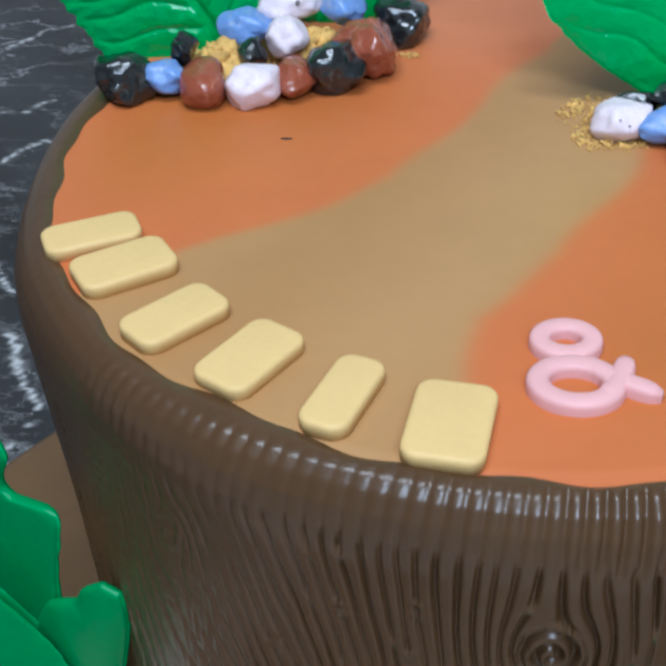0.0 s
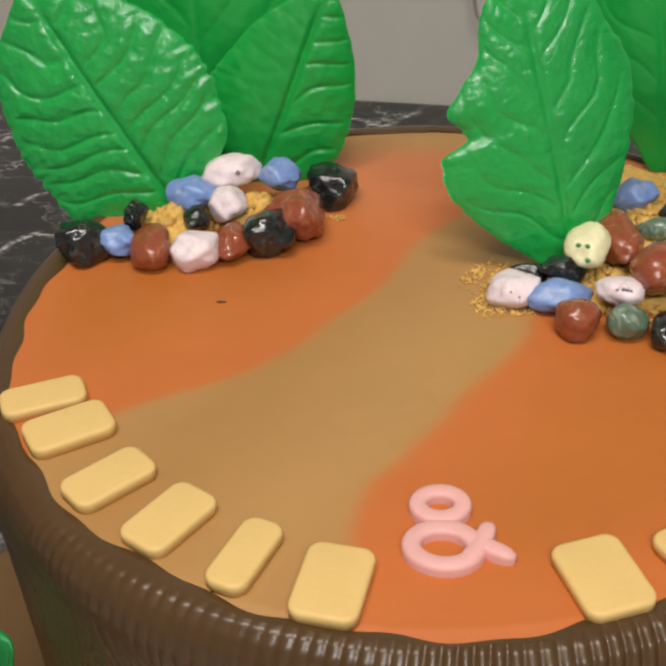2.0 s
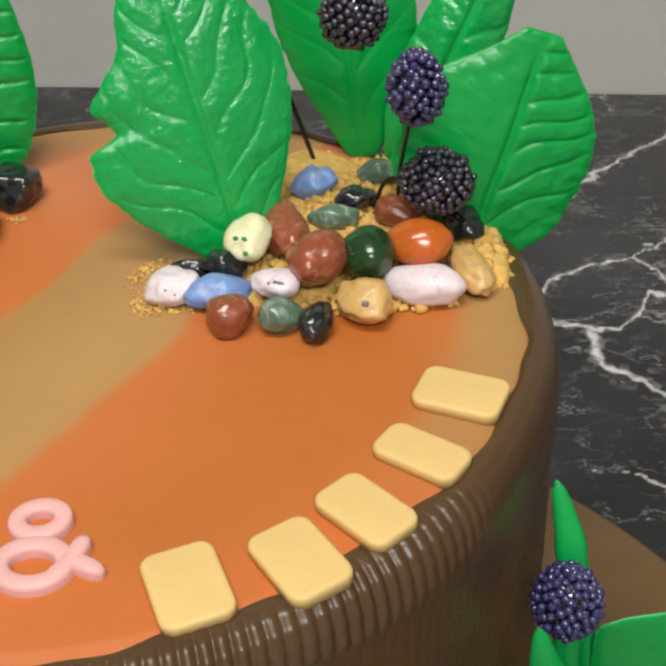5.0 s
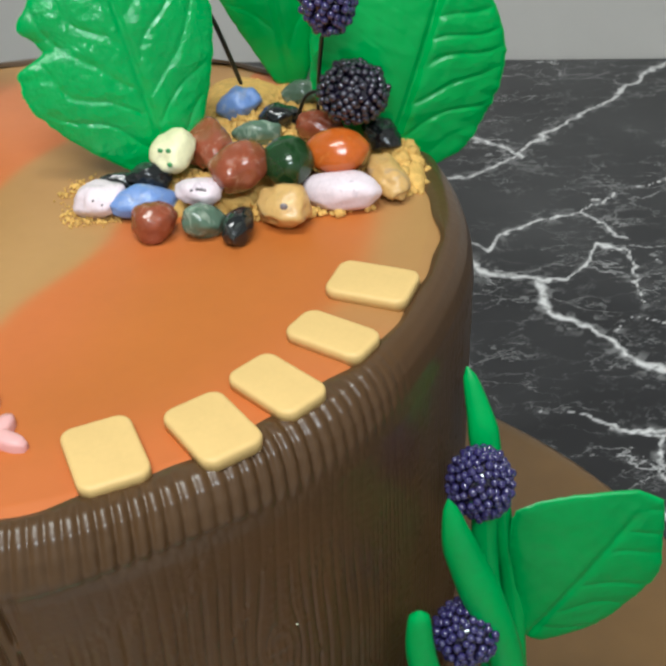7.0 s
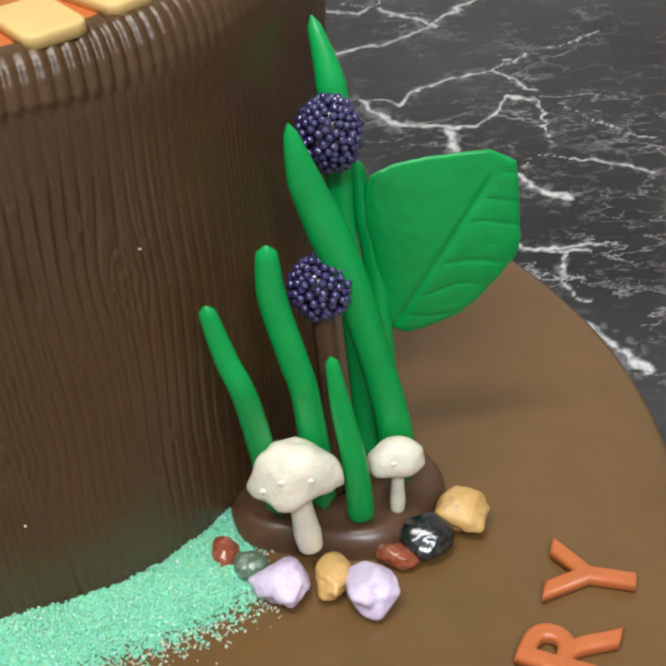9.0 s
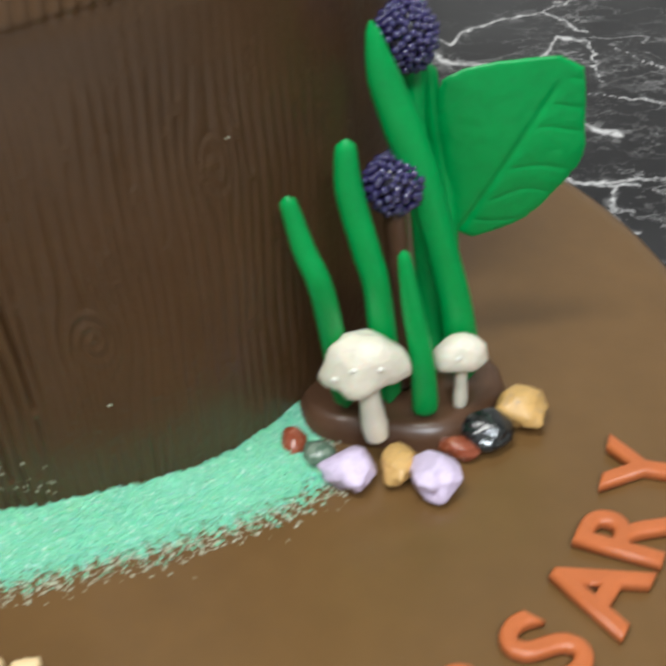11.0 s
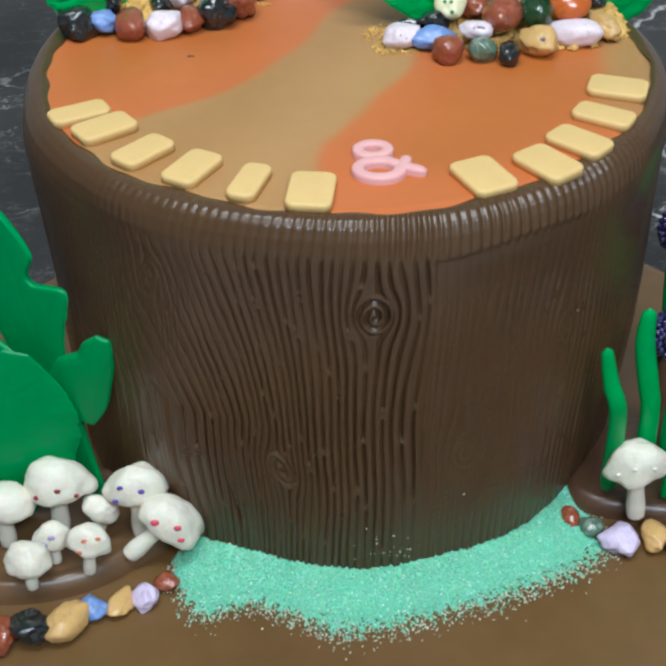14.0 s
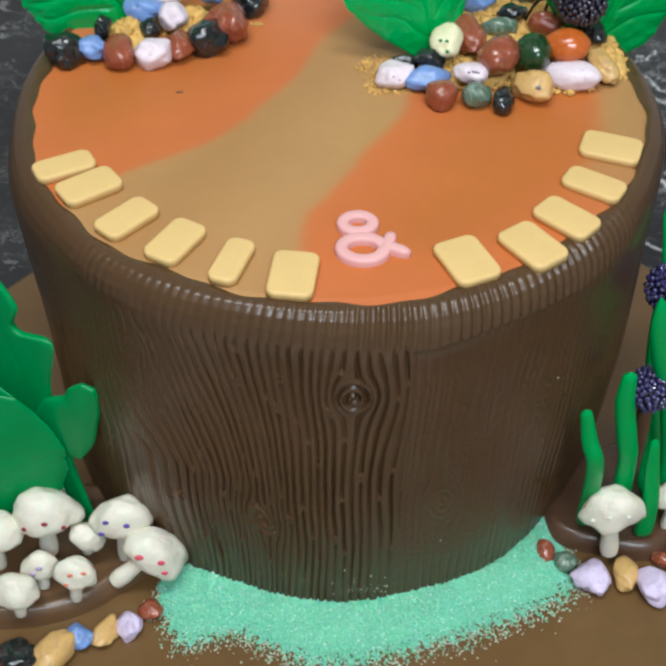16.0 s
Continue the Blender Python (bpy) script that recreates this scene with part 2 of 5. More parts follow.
def countertop():
    # the slab, closed at its edges, with a fine top where its veins show
    c, s = math.cos(WALL_TURN), math.sin(WALL_TURN)
    xs = np.r_[-2.2, -1.2, np.linspace(-0.55, -0.12, 150), np.linspace(-0.11, 0.06, 40), np.linspace(0.062, 0.44, 310), 0.62, 1.2, 2.2]
    ys = np.r_[-0.95, np.linspace(-0.80, -0.704, 30), np.linspace(-0.70, -0.25, 340), np.linspace(-0.248, -0.004, 110)]
    U, V = np.meshgrid(xs, ys, indexing="ij")
    X, Y = c * U - s * V, 0.69 + s * U + c * V
    amount = np.zeros_like(X)
    wx = X + 0.005 * value_noise(X, Y, 45, 1) + 0.0025 * value_noise(X, Y, 120, 2) + 0.0014 * value_noise(X, Y, 300, 3)
    wy = Y + 0.005 * value_noise(X, Y, 45, 4) + 0.0025 * value_noise(X, Y, 120, 5) + 0.0014 * value_noise(X, Y, 300, 6)
    wide = 0.80 + 0.70 * value_noise(X, Y, 30, 7)

    def vein(line, width):
        d = np.abs(seg_dist(wx, wy, line))
        np.maximum(amount, np.clip(1.45 - d / (width * 0.52 * wide), 0, 1), out=amount)
        np.maximum(amount, 0.30 * np.clip(1 - d / (width * 2.6), 0, 1) * (value_noise(X, Y, 220, 8) > 0.25), out=amount)

    vein([(0.166, 0.377), (0.172, 0.353), (0.183, 0.337), (0.208, 0.327), (0.212, 0.312), (0.219, 0.286), (0.236, 0.270), (0.246, 0.248), (0.267, 0.230)], 0.0054)
    vein([(0.210, 0.326), (0.228, 0.325), (0.246, 0.348), (0.260, 0.364), (0.271, 0.350), (0.273, 0.323), (0.271, 0.292)], 0.0018)
    vein([(0.174, 0.375), (0.189, 0.363), (0.205, 0.385), (0.221, 0.394), (0.238, 0.397), (0.253, 0.404), (0.262, 0.389), (0.274, 0.367)], 0.0022)
    vein([(0.248, 0.268), (0.261, 0.283), (0.286, 0.271), (0.301, 0.262), (0.320, 0.245)], 0.0022)
    vein([(0.240, 0.123), (0.251, 0.105), (0.259, 0.088), (0.266, 0.068)], 0.0040)
    vein([(0.231, 0.184), (0.248, 0.177), (0.267, 0.178)], 0.0018)
    vein([(0.248, 0.177), (0.247, 0.149), (0.252, 0.132)], 0.0012)
    vein([(0.253, 0.404), (0.306, 0.432), (0.337, 0.450)], 0.0010)
    vein([(0.284, 0.350), (0.304, 0.311), (0.334, 0.293)], 0.0012)
    vein([(0.150, 0.449), (0.184, 0.457), (0.234, 0.496), (0.260, 0.520), (0.292, 0.553), (0.342, 0.601), (0.376, 0.630)], 0.0030)
    vein([(0.154, 0.536), (0.173, 0.515), (0.197, 0.548)], 0.0040)
    vein([(0.192, 0.210), (0.217, 0.196), (0.238, 0.179), (0.260, 0.169)], 0.0012)
    vein([(0.167, 0.541), (0.191, 0.525), (0.229, 0.484)], 0.0030)
    vein([(-0.356, 0.601), (-0.343, 0.619), (-0.324, 0.638)], 0.0020)
    vein([(-0.297, 0.440), (-0.284, 0.461), (-0.258, 0.468), (-0.239, 0.473)], 0.0018)
    vein([(-0.349, 0.626), (-0.328, 0.636), (-0.303, 0.660)], 0.0014)
    vein([(-0.316, 0.504), (-0.300, 0.512), (-0.281, 0.535)], 0.0014)
    vein([(-0.271, 0.320), (-0.257, 0.306), (-0.243, 0.290)], 0.0030)
    vein([(-0.248, 0.254), (-0.234, 0.246), (-0.225, 0.218), (-0.212, 0.191), (-0.217, 0.163)], 0.0034)
    vein([(-0.084, 0.628), (-0.069, 0.664), (-0.036, 0.645), (-0.005, 0.672)], 0.0024)
    nu, nv = X.shape
    top = np.stack([X, Y, np.full_like(X, COUNTER)], -1).reshape(-1, 3)
    rim = list(range(nv)) + [i * nv + nv - 1 for i in range(1, nu)] + [(nu - 1) * nv + j for j in range(nv - 2, -1, -1)] + [i * nv for i in range(nu - 2, 0, -1)]
    low = top[rim] - np.array([0, 0, 0.03])
    n0 = len(top)
    k = len(rim)
    sides = [[rim[i], rim[(i + 1) % k], n0 + (i + 1) % k, n0 + i] for i in range(k)]
    ob = big_mesh("countertop", np.concatenate([top, low]), np.concatenate([grid_faces(nu, nv), np.array(sides)]), M_MARBLE)
    at = ob.data.attributes.new("vein", "FLOAT", "POINT")
    at.data.foreach_set("value", np.r_[amount.ravel(), np.zeros(k)].astype(np.float32))
    tagged(ob, "polished black marble countertop with white veins", "countertop", kind="structure")


countertop()

# ---- cake board on its stand ----
BX, BY, BR = 0.005, -0.060, 0.2165


def lathe(name, profile, n, mat, parent=None, cx=0.0, cy=0.0, label=""):
    a = np.linspace(0, 2 * np.pi, n, endpoint=False)
    r, z = np.array([p[0] for p in profile]), np.array([p[1] for p in profile])
    co = np.stack([cx + np.outer(np.cos(a), r), cy + np.outer(np.sin(a), r), np.tile(z, (n, 1))], -1).reshape(-1, 3)
    return big_mesh(name, co, grid_faces(n, len(profile), True), mat, parent, label)


M_STAND = material("stand_plastic", (0.7, 0.7, 0.7), 0.4)
board = tagged(new("cake_board"), "round cake board covered in smooth brown fondant", "cake board")
lathe("board", [(0.0, -0.012), (BR - 0.004, -0.012), (BR - 0.001, -0.0105), (BR, -0.006), (BR - 0.001, -0.002), (BR - 0.0035, -0.0003), (BR - 0.008, 0.0), (0.1, 0.0), (0.0, 0.0)],
      160, M_BOARD, board, BX, BY)
stand = tagged(new("cake_turntable"), "plain white cake turntable under the board", "turntable")
lathe("pedestal", [(0.0, COUNTER), (0.09, COUNTER), (0.09, COUNTER + 0.012), (0.03, COUNTER + 0.022), (0.025, -0.03), (0.0, -0.03)], 48, M_STAND, stand, BX, BY)
lathe("plate", [(0.0, -0.030), (0.12, -0.030), (0.12, -0.0125), (0.0, -0.0125)], 64, M_STAND, stand, BX, BY)

# ---- cake ----
cake = tagged(new("tree_stump_cake"), "round cake shaped like a brown tree stump with orange top", "cake")
PROFILE = [(0.1160, 0.1600), (0.1180, 0.1606), (0.1205, 0.1600), (0.1230, 0.1580), (0.1250, 0.1545), (0.1262, 0.1500), (0.1266, 0.1440), (0.1262, 0.1360),
           (0.1256, 0.1200), (0.1250, 0.1000), (0.1240, 0.0600), (0.1225, 0.0250), (0.1210, 0.0000)]


def cake_side():
    # profile resampled by arc length
    p = np.array(PROFILE)
    s = np.r_[0, np.cumsum(np.hypot(*np.diff(p, axis=0).T))]
    ss = np.r_[np.linspace(0, 0.030, 40, endpoint=False), np.linspace(0.030, s[-1], 190)]
    r, z = np.interp(ss, s, p[:, 0]), np.interp(ss, s, p[:, 1])
    front = np.linspace(radians(-205), radians(25), 1900)
    back = np.linspace(radians(25), radians(155), 120)[1:-1]
    a = np.r_[front, back]
    A, S = np.meshgrid(a, ss, indexing="ij")
    Rr, Z = np.tile(r, (len(a), 1)), np.tile(z, (len(a), 1))
    u = (np.angle(np.exp(1j * (A + np.pi / 2)))) * 0.125     # metres along the girth, 0 at the front
    v = S                                                   # metres down from the rim's inner edge
    psi = u + 0.0010 * np.sin(u * 70 + v * 20) + 0.0005 * np.sin(v * 90 + u * 40)
    psi = psi - 0.30 * np.exp(-((u + 0.062) / 0.034) ** 2) * np.clip(v - 0.02, 0, 0.07)
    rings = np.zeros_like(u)
    inside = np.zeros_like(u)
    for ku, kz, ka, kh, mark, tip in KNOTS:
        dv0 = v - (TOP - kz + 0.0066)
        du, dv = u - ku - tip * dv0, dv0 / kh
        rho = np.hypot(du, dv) + 1e-6
        psi = psi - du * np.minimum(1, (ka / rho) ** 2) * 0.85
        w = 1 / (1 + np.exp((rho - ka) / 0.0006))
        inside = np.maximum(inside, w)
        rings = np.where(w > 0.5, mark * np.cos(2 * np.pi * rho / 0.0027 + 0.9 * np.arctan2(dv, du)), rings)
    psi = psi + 0.0006 * np.sin(u * 310 + 0.35 * np.sin(v * 55)) * np.sin(u * 97 + 0.4) + 0.00010 * np.sin(v * 190 + u * 700)
    ph = psi / 0.0036
    away = np.abs((ph % 1) - 0.5) * 2                      # 0 in the middle of a ridge, 1 in the groove
    groove = 0.26 - 1.15 * np.exp(-((1 - away) / 0.29) ** 2)
    num = np.round(ph)                                     # the groove that is nearest
    # each groove is a row of long cuts with short bridges between them
    h1, h2 = np.sin(num * 12.9898) * 43758.5453 % 1, np.sin(num * 78.233) * 12543.123 % 1
    run = 0.030 + 0.045 * h1
    gap = np.abs(((v / run + h2) % 1) - 0.5) * run         # metres from the middle of the nearest bridge
    bridge = np.exp(-(gap / 0.0016) ** 2) * (h2 > 0.30)
    cut = groove * (1 - bridge) + 0.26 * bridge
    cut = np.where(inside > 0.5, rings, cut) * (0.80 + 0.20 * np.sin(num * 5.1 + v * 60))
    # small raised beads where cuts end
    bead = np.exp(-((gap - 0.0016) / 0.0005) ** 2) * np.exp(-((1 - away) / 0.45) ** 2) * (h1 > 0.62)
    low = np.clip((v - 0.05) / 0.03, 0, 1)
    left_edge = -0.062 - 0.022 * np.clip((v - 0.03) / 0.06, 0, 1)
    strength = 0.05 + 1.0 * np.clip((u - left_edge) / 0.014, 0, 1) * np.clip((0.0185 - u) / 0.003, 0, 1)
    strength = strength + 0.42 * np.exp(-(((u - 0.088) / 0.016) ** 2)) * np.clip((v - 0.045) / 0.02, 0, 1)
    strength = strength + 0.42 * np.exp(-(((u - 0.055) / 0.020) ** 2)) * np.clip((v - 0.034) / 0.008, 0, 1) * np.clip((0.085 - v) / 0.03, 0.25, 1)
    strength = strength + 0.55 * np.clip((u - 0.018) / 0.01, 0, 1) * np.clip((0.075 - u) / 0.03, 0, 1) * np.clip((v - 0.140) / 0.012, 0, 1)
    strength = strength + 0.30 * np.exp(-(((u - 0.030) / 0.010) ** 2)) * low * np.clip((0.125 - v) / 0.02, 0, 1)
    strength = strength + 0.25 * np.exp(-(((u + 0.092) / 0.02) ** 2)) * low + 0.35 * np.exp(-(((u + 0.079) / 0.010) ** 2) - ((v - 0.037) / 0.016) ** 2)
    strength *= 0.8 + 0.2 * np.sin(u * 37 + v * 50) * np.cos(v * 31 - u * 60)
    lip = np.clip((v - 0.0005) / 0.003, 0, 1) * np.clip((0.0200 - v) / 0.004, 0, 1)
    rib_ph = (u + 0.10 * v + 0.0007 * np.sin(u * 55)) / 0.0035
    rib = 0.40 - 1.0 * np.exp(-((1 - np.abs((rib_ph % 1) - 0.5) * 2) / 0.5) ** 2)
    ledge = np.clip((u - 0.012) / 0.008, 0, 1) * np.clip((0.084 - u) / 0.02, 0, 1) * np.clip((0.0190 + 0.0012 * np.sin(u * 90) - v) / 0.0016, 0, 1) * np.clip(v / 0.008, 0, 1)
    ribs = (0.32 + 0.88 * np.clip((u + 0.03) / 0.035, 0, 1)) * (0.75 + 0.25 * np.sin(u * 180)) * np.clip((u + 0.112) / 0.02, 0, 1) * np.clip((0.125 - u) / 0.03, 0, 1)
    mix = np.clip(lip * 1.5, 0, 1)
    depth = 0.0018 * strength * (1 - 0.35 * np.clip((v - 0.11) / 0.04, 0, 1)) * (cut + 0.9 * bead) * np.clip((v - 0.012) / 0.010, 0, 1) * (1 - 0.6 * mix) + 0.00085 * rib * lip * ribs + 0.0010 * ledge
    # a torn crack near the foot
    line = u + 0.0545 - 0.18 * (v - 0.130)
    depth = depth - 0.0016 * np.exp(-(line / 0.0008) ** 2) * np.clip((v - 0.122) / 0.006, 0, 1) * np.clip((0.146 - v) / 0.006, 0, 1)
    # finer upright streaks, scuffs and small pimples on the smoother parts
    plain = np.clip(1 - 1.6 * strength, 0, 1)
    fine = np.sin(u * 2900 + 3 * np.sin(u * 170)) * (0.5 + 0.5 * np.sin(v * 60 + u * 210)) * np.clip((v - 0.03) / 0.02, 0, 1)
    depth = depth + 0.00012 * fine * plain
    scuff = value_noise(u, v, 900, 21) * value_noise(u + 0.4 * v, v * 0.4, 160, 22)
    depth = depth + 0.00022 * scuff * plain * np.clip((v - 0.016) / 0.01, 0, 1)
    pimple = np.clip(value_noise(u, v, 420, 23) - 0.86, 0, 1) * 7
    depth = depth + 0.0004 * np.clip(pimple, 0, 1) * np.clip((v - 0.022) / 0.01, 0, 1)
    lump = 0.0009 * np.sin(u * 31 + 0.6) * np.sin(v * 40 + 1) + 0.0006 * np.sin(u * 75 + v * 20)
    lump = lump * np.clip(v / 0.02, 0, 1)
    # soft fold of the covering over the front left of the rim
    fold = np.exp(-(((u + 0.095) / 0.022) ** 2))
    lump = lump + 0.0012 * fold * np.exp(-((v - 0.01) / 0.01) ** 2)
    edge = 0.0012 * np.sin(u * 41 + 1.3) + 0.0008 * np.sin(u * 117) + 0.0005 * np.sin(u * 290 + 0.5)
    Rr = Rr - 0.0042 * np.exp(-((u + 0.190) / 0.075) ** 2)
    Rr = Rr + depth + lump + edge * np.exp(-(v / 0.003) ** 2)
    Z = Z + 0.6 * depth * np.exp(-(v / 0.012) ** 2)
    co = np.stack([Rr * np.cos(A), Rr * np.sin(A), Z], -1).reshape(-1, 3)
    return big_mesh("bark", co, grid_faces(len(a), len(ss), True)[:, ::-1], M_BARK, cake, "brown bark-textured side with knots and grooves")


# girth, height, radius, stretch, depth of the rings and slant of each knot
KNOTS = [(-0.0014, 0.1270, 0.0062, 1.35, 0.75, 0.0), (0.074, 0.100, 0.004, 2.2, 0.3, 0.1), (-0.079, 0.1300, 0.0042, 1.9, 0.35, -0.25), (-0.0340, 0.0560, 0.0046, 2.0, 0.5, 0.30),
         (0.0345, 0.0580, 0.0066, 1.6, 0.5, 0.1)]
cake_side()


def cake_top():
    n, m = 640, 180
    a = np.linspace(0, 2 * np.pi, n, endpoint=False)
    r = np.linspace(0.000001, 0.1195, m)
    A, Q = np.meshgrid(a, r, indexing="ij")
    girth = np.angle(np.exp(1j * (A + np.pi / 2))) * 0.125
    Q = Q * (1 - 0.036 * np.exp(-((girth + 0.190) / 0.075) ** 2))
    x, y = Q * np.cos(A), Q * np.sin(A)
    z = TOP + 0.0003 * np.sin(x * 60) * np.sin(y * 45 + 1) - 0.0012 * np.clip((Q - 0.1140) / 0.0045, 0, 1)
    ob = big_mesh("top_disc", np.stack([x, y, z], -1).reshape(-1, 3), grid_faces(n, m, True), M_DISC, cake, "orange and tan marbled fondant top")
    orange, deep, tan, rose = (np.array(c) for c in ((0.54, 0.150, 0.040), (0.47, 0.140, 0.026), (0.42, 0.225, 0.080), (0.58, 0.200, 0.090)))
    wob = 0.0008 * np.sin(x * 130 + y * 60) + 0.0006 * np.sin(y * 190 - x * 70)

    def soft(d, w):
        return (1 / (1 + np.exp(-(d + wob) / w)))[..., None]

    left = seg_dist(x, y, TAN_LEFT)
    right = seg_dist(x, y, TAN_RIGHT)
    band = soft(-left, 0.0009) * soft(right, 0.0010)
    col = orange * np.ones((*x.shape, 1))
    inner_l = soft(left - 0.028, 0.008) * soft(0.105 - Q, 0.004)
    inner_r = soft(-right - 0.022, 0.007) * soft(0.100 - Q, 0.006)
    col = col + (deep - col) * np.clip(inner_l + inner_r, 0, 1)
    far = soft(y - 0.055, 0.012) * soft(left - 0.002, 0.004)
    col = col + (rose - col) * far * 0.7
    rim_tan = soft(Q - 0.098 - 0.006 * np.sin(A * 3 + 0.4), 0.002) * soft(0.03 - np.abs(np.angle(np.exp(1j * (A - radians(-118)))) * 0.1), 0.004)
    rim_tan2 = soft(Q - 0.100, 0.002) * soft(0.07 - np.abs(np.angle(np.exp(1j * (A - radians(5)))) * 0.1), 0.006)
    rim_tan3 = soft(Q - 0.100, 0.003) * soft(0.06 - np.abs(np.angle(np.exp(1j * (A - radians(105)))) * 0.1), 0.006)
    tanmix = np.clip(np.maximum(np.maximum(band, rim_tan), np.maximum(rim_tan2, rim_tan3)), 0, 1)
    tonev = tan + 0.02 * np.sin(x * 80 - y * 50)[..., None] * np.array([1, 0.8, 0.4])
    col = col + (tonev - col) * tanmix
    at = ob.data.color_attributes.new("tone", "FLOAT_COLOR", "POINT")
    at.data.foreach_set("color", np.concatenate([col, np.ones((*x.shape, 1))], -1).astype(np.float32).ravel())

TAN_LEFT = [(-0.0892, -0.0555), (-0.0795, -0.0464), (-0.0606, -0.0362), (-0.0455, -0.0253), (-0.0314, -0.0134), (-0.0162, 0.0110), (-0.0014, 0.0382), (0.0103, 0.0576)]
TAN_RIGHT = [(-0.0187, -0.1108), (-0.0161, -0.0924), (-0.0132, -0.0704), (-0.0043, -0.0568), (0.0054, -0.0462), (0.0164, -0.0261), (0.0269, -0.0088), (0.0471, 0.0350), (0.0598, 0.0759)]
cake_top()

# ---- colours of the sugar work ----
def candy(name, a, b, rough=0.22, scale=220.0, bump=0.25, contrast=0.5, coat=0.3):
    """Two-tone pebble candy: a base colour with veins and specks of a second one."""
    m = material(name, a, rough, spec=0.5, coat=coat, vary=0.15, scale=scale * 0.6, bump=bump, bump_scale=scale * 1.5)
    nt = m.node_tree
    b_ = nt.nodes["Principled BSDF"]
    hs = next(n for n in nt.nodes if n.type == "HUE_SAT")
    tc = next(n for n in nt.nodes if n.type == "TEX_COORD")
    info = nt.nodes.new("ShaderNodeObjectInfo")
    off = nt.nodes.new("ShaderNodeVectorMath")
    off.operation = "ADD"
    nt.links.new(tc.outputs["Object"], off.inputs[0])
    nt.links.new(info.outputs["Random"], off.inputs[1])
    nz = nt.nodes.new("ShaderNodeTexNoise")
    nz.inputs["Scale"].default_value, nz.inputs["Detail"].default_value, nz.inputs["Distortion"].default_value = scale, 6, 1.5
    nt.links.new(off.outputs[0], nz.inputs["Vector"])
    rp = nt.nodes.new("ShaderNodeMapRange")
    rp.inputs["From Min"].default_value, rp.inputs["From Max"].default_value = 0.62 - 0.2 * contrast, 0.72
    nt.links.new(nz.outputs["Fac"], rp.inputs["Value"])
    mx = nt.nodes.new("ShaderNodeMix")
    mx.data_type = "RGBA"
    mx.inputs["A"].default_value, mx.inputs["B"].default_value = (*a, 1), (*b, 1)
    nt.links.new(rp.outputs[0], mx.inputs["Factor"])
    nt.links.new(mx.outputs["Result"], hs.inputs["Color"])
    return m


BLACK = candy("black_candy", (0.010, 0.012, 0.013), (0.05, 0.055, 0.05), 0.16, contrast=0.3, coat=0.6)
BLUE = candy("blue_candy", (0.17, 0.28, 0.58), (0.30, 0.36, 0.52), 0.38, contrast=0.5, coat=0.1)
BROWN = candy("brown_candy", (0.27, 0.066, 0.030), (0.38, 0.16, 0.10), 0.22, contrast=0.35, coat=0.45)
WHITE = candy("white_candy", (0.78, 0.66, 0.70), (0.60, 0.50, 0.55), 0.5, contrast=0.15, coat=0.0, bump=0.15)
GREEN = candy("green_candy", (0.10, 0.16, 0.11), (0.30, 0.36, 0.28), 0.22, contrast=0.6, coat=0.3)
TAN = candy("tan_candy", (0.62, 0.38, 0.13), (0.46, 0.30, 0.16), 0.42, contrast=0.3, coat=0.1)
LILAC = candy("lilac_candy", (0.66, 0.55, 0.72), (0.52, 0.42, 0.58), 0.45, contrast=0.2, coat=0.0)
CREAM = candy("cream_candy", (0.78, 0.74, 0.46), (0.70, 0.64, 0.40), 0.45, contrast=0.2, coat=0.0)
DARKGREEN = candy("dark_green_candy", (0.012, 0.045, 0.012), (0.02, 0.06, 0.02), 0.2, contrast=0.1, bump=0.05, coat=0.5)
ORANGE = candy("orange_candy", (0.50, 0.105, 0.012), (0.56, 0.16, 0.03), 0.22, contrast=0.1, bump=0.05, coat=0.5)
M_LEAF = material("green_gum_paste", (0.006, 0.34, 0.066), 0.17, spec=0.55, vary=0.13, scale=40, bump=0.5, bump_scale=520, sss=0.08, coat=0.25)
M_LEAF3 = material("smooth_green_gum_paste", (0.004, 0.31, 0.052), 0.30, spec=0.5, vary=0.10, scale=45, bump=0.12, bump_scale=300, sss=0.08)
M_LEAF2 = material("deep_green_gum_paste", (0.004, 0.25, 0.058), 0.42, spec=0.4, vary=0.10, scale=45, bump=0.15, bump_scale=220, sss=0.08)
M_BLADE = material("green_fondant", (0.006, 0.33, 0.065), 0.36, spec=0.45, vary=0.12, scale=60, bump=0.10, bump_scale=160)
M_BAR = material("pale_yellow_fondant", (0.72, 0.49, 0.19), 0.5, spec=0.35, vary=0.05, scale=90, bump=0.10, bump_scale=500)
M_PINK = material("pink_fondant", (0.76, 0.41, 0.39), 0.45, spec=0.35, vary=0.04, scale=90, bump=0.05, bump_scale=400)
M_WORD = material("orange_fondant", (0.52, 0.145, 0.045), 0.34, spec=0.5, vary=0.10, scale=90, bump=0.08, bump_scale=300)
M_DIGIT = material("sand_fondant", (0.80, 0.59, 0.32), 0.5, spec=0.35, vary=0.12, scale=140, bump=0.5, bump_scale=260)
M_MUSH = material("ivory_fondant", (0.76, 0.71, 0.58), 0.42, spec=0.4, vary=0.06, scale=120, bump=0.45, bump_scale=420, sss=0.15)
M_MUSH2 = material("white_fondant", (0.72, 0.72, 0.69), 0.45, spec=0.4, vary=0.04, scale=120, bump=0.15, bump_scale=300, sss=0.1)
M_CRUMB = material("brown_sugar", (0.68, 0.42, 0.12), 0.75, spec=0.2, vary=0.25, scale=400, bump=0.5, bump_scale=900)
M_BEAD = material("violet_sugar_bead", (0.030, 0.024, 0.105), 0.09, spec=0.8, vary=0.4, scale=300, coat=0.6)
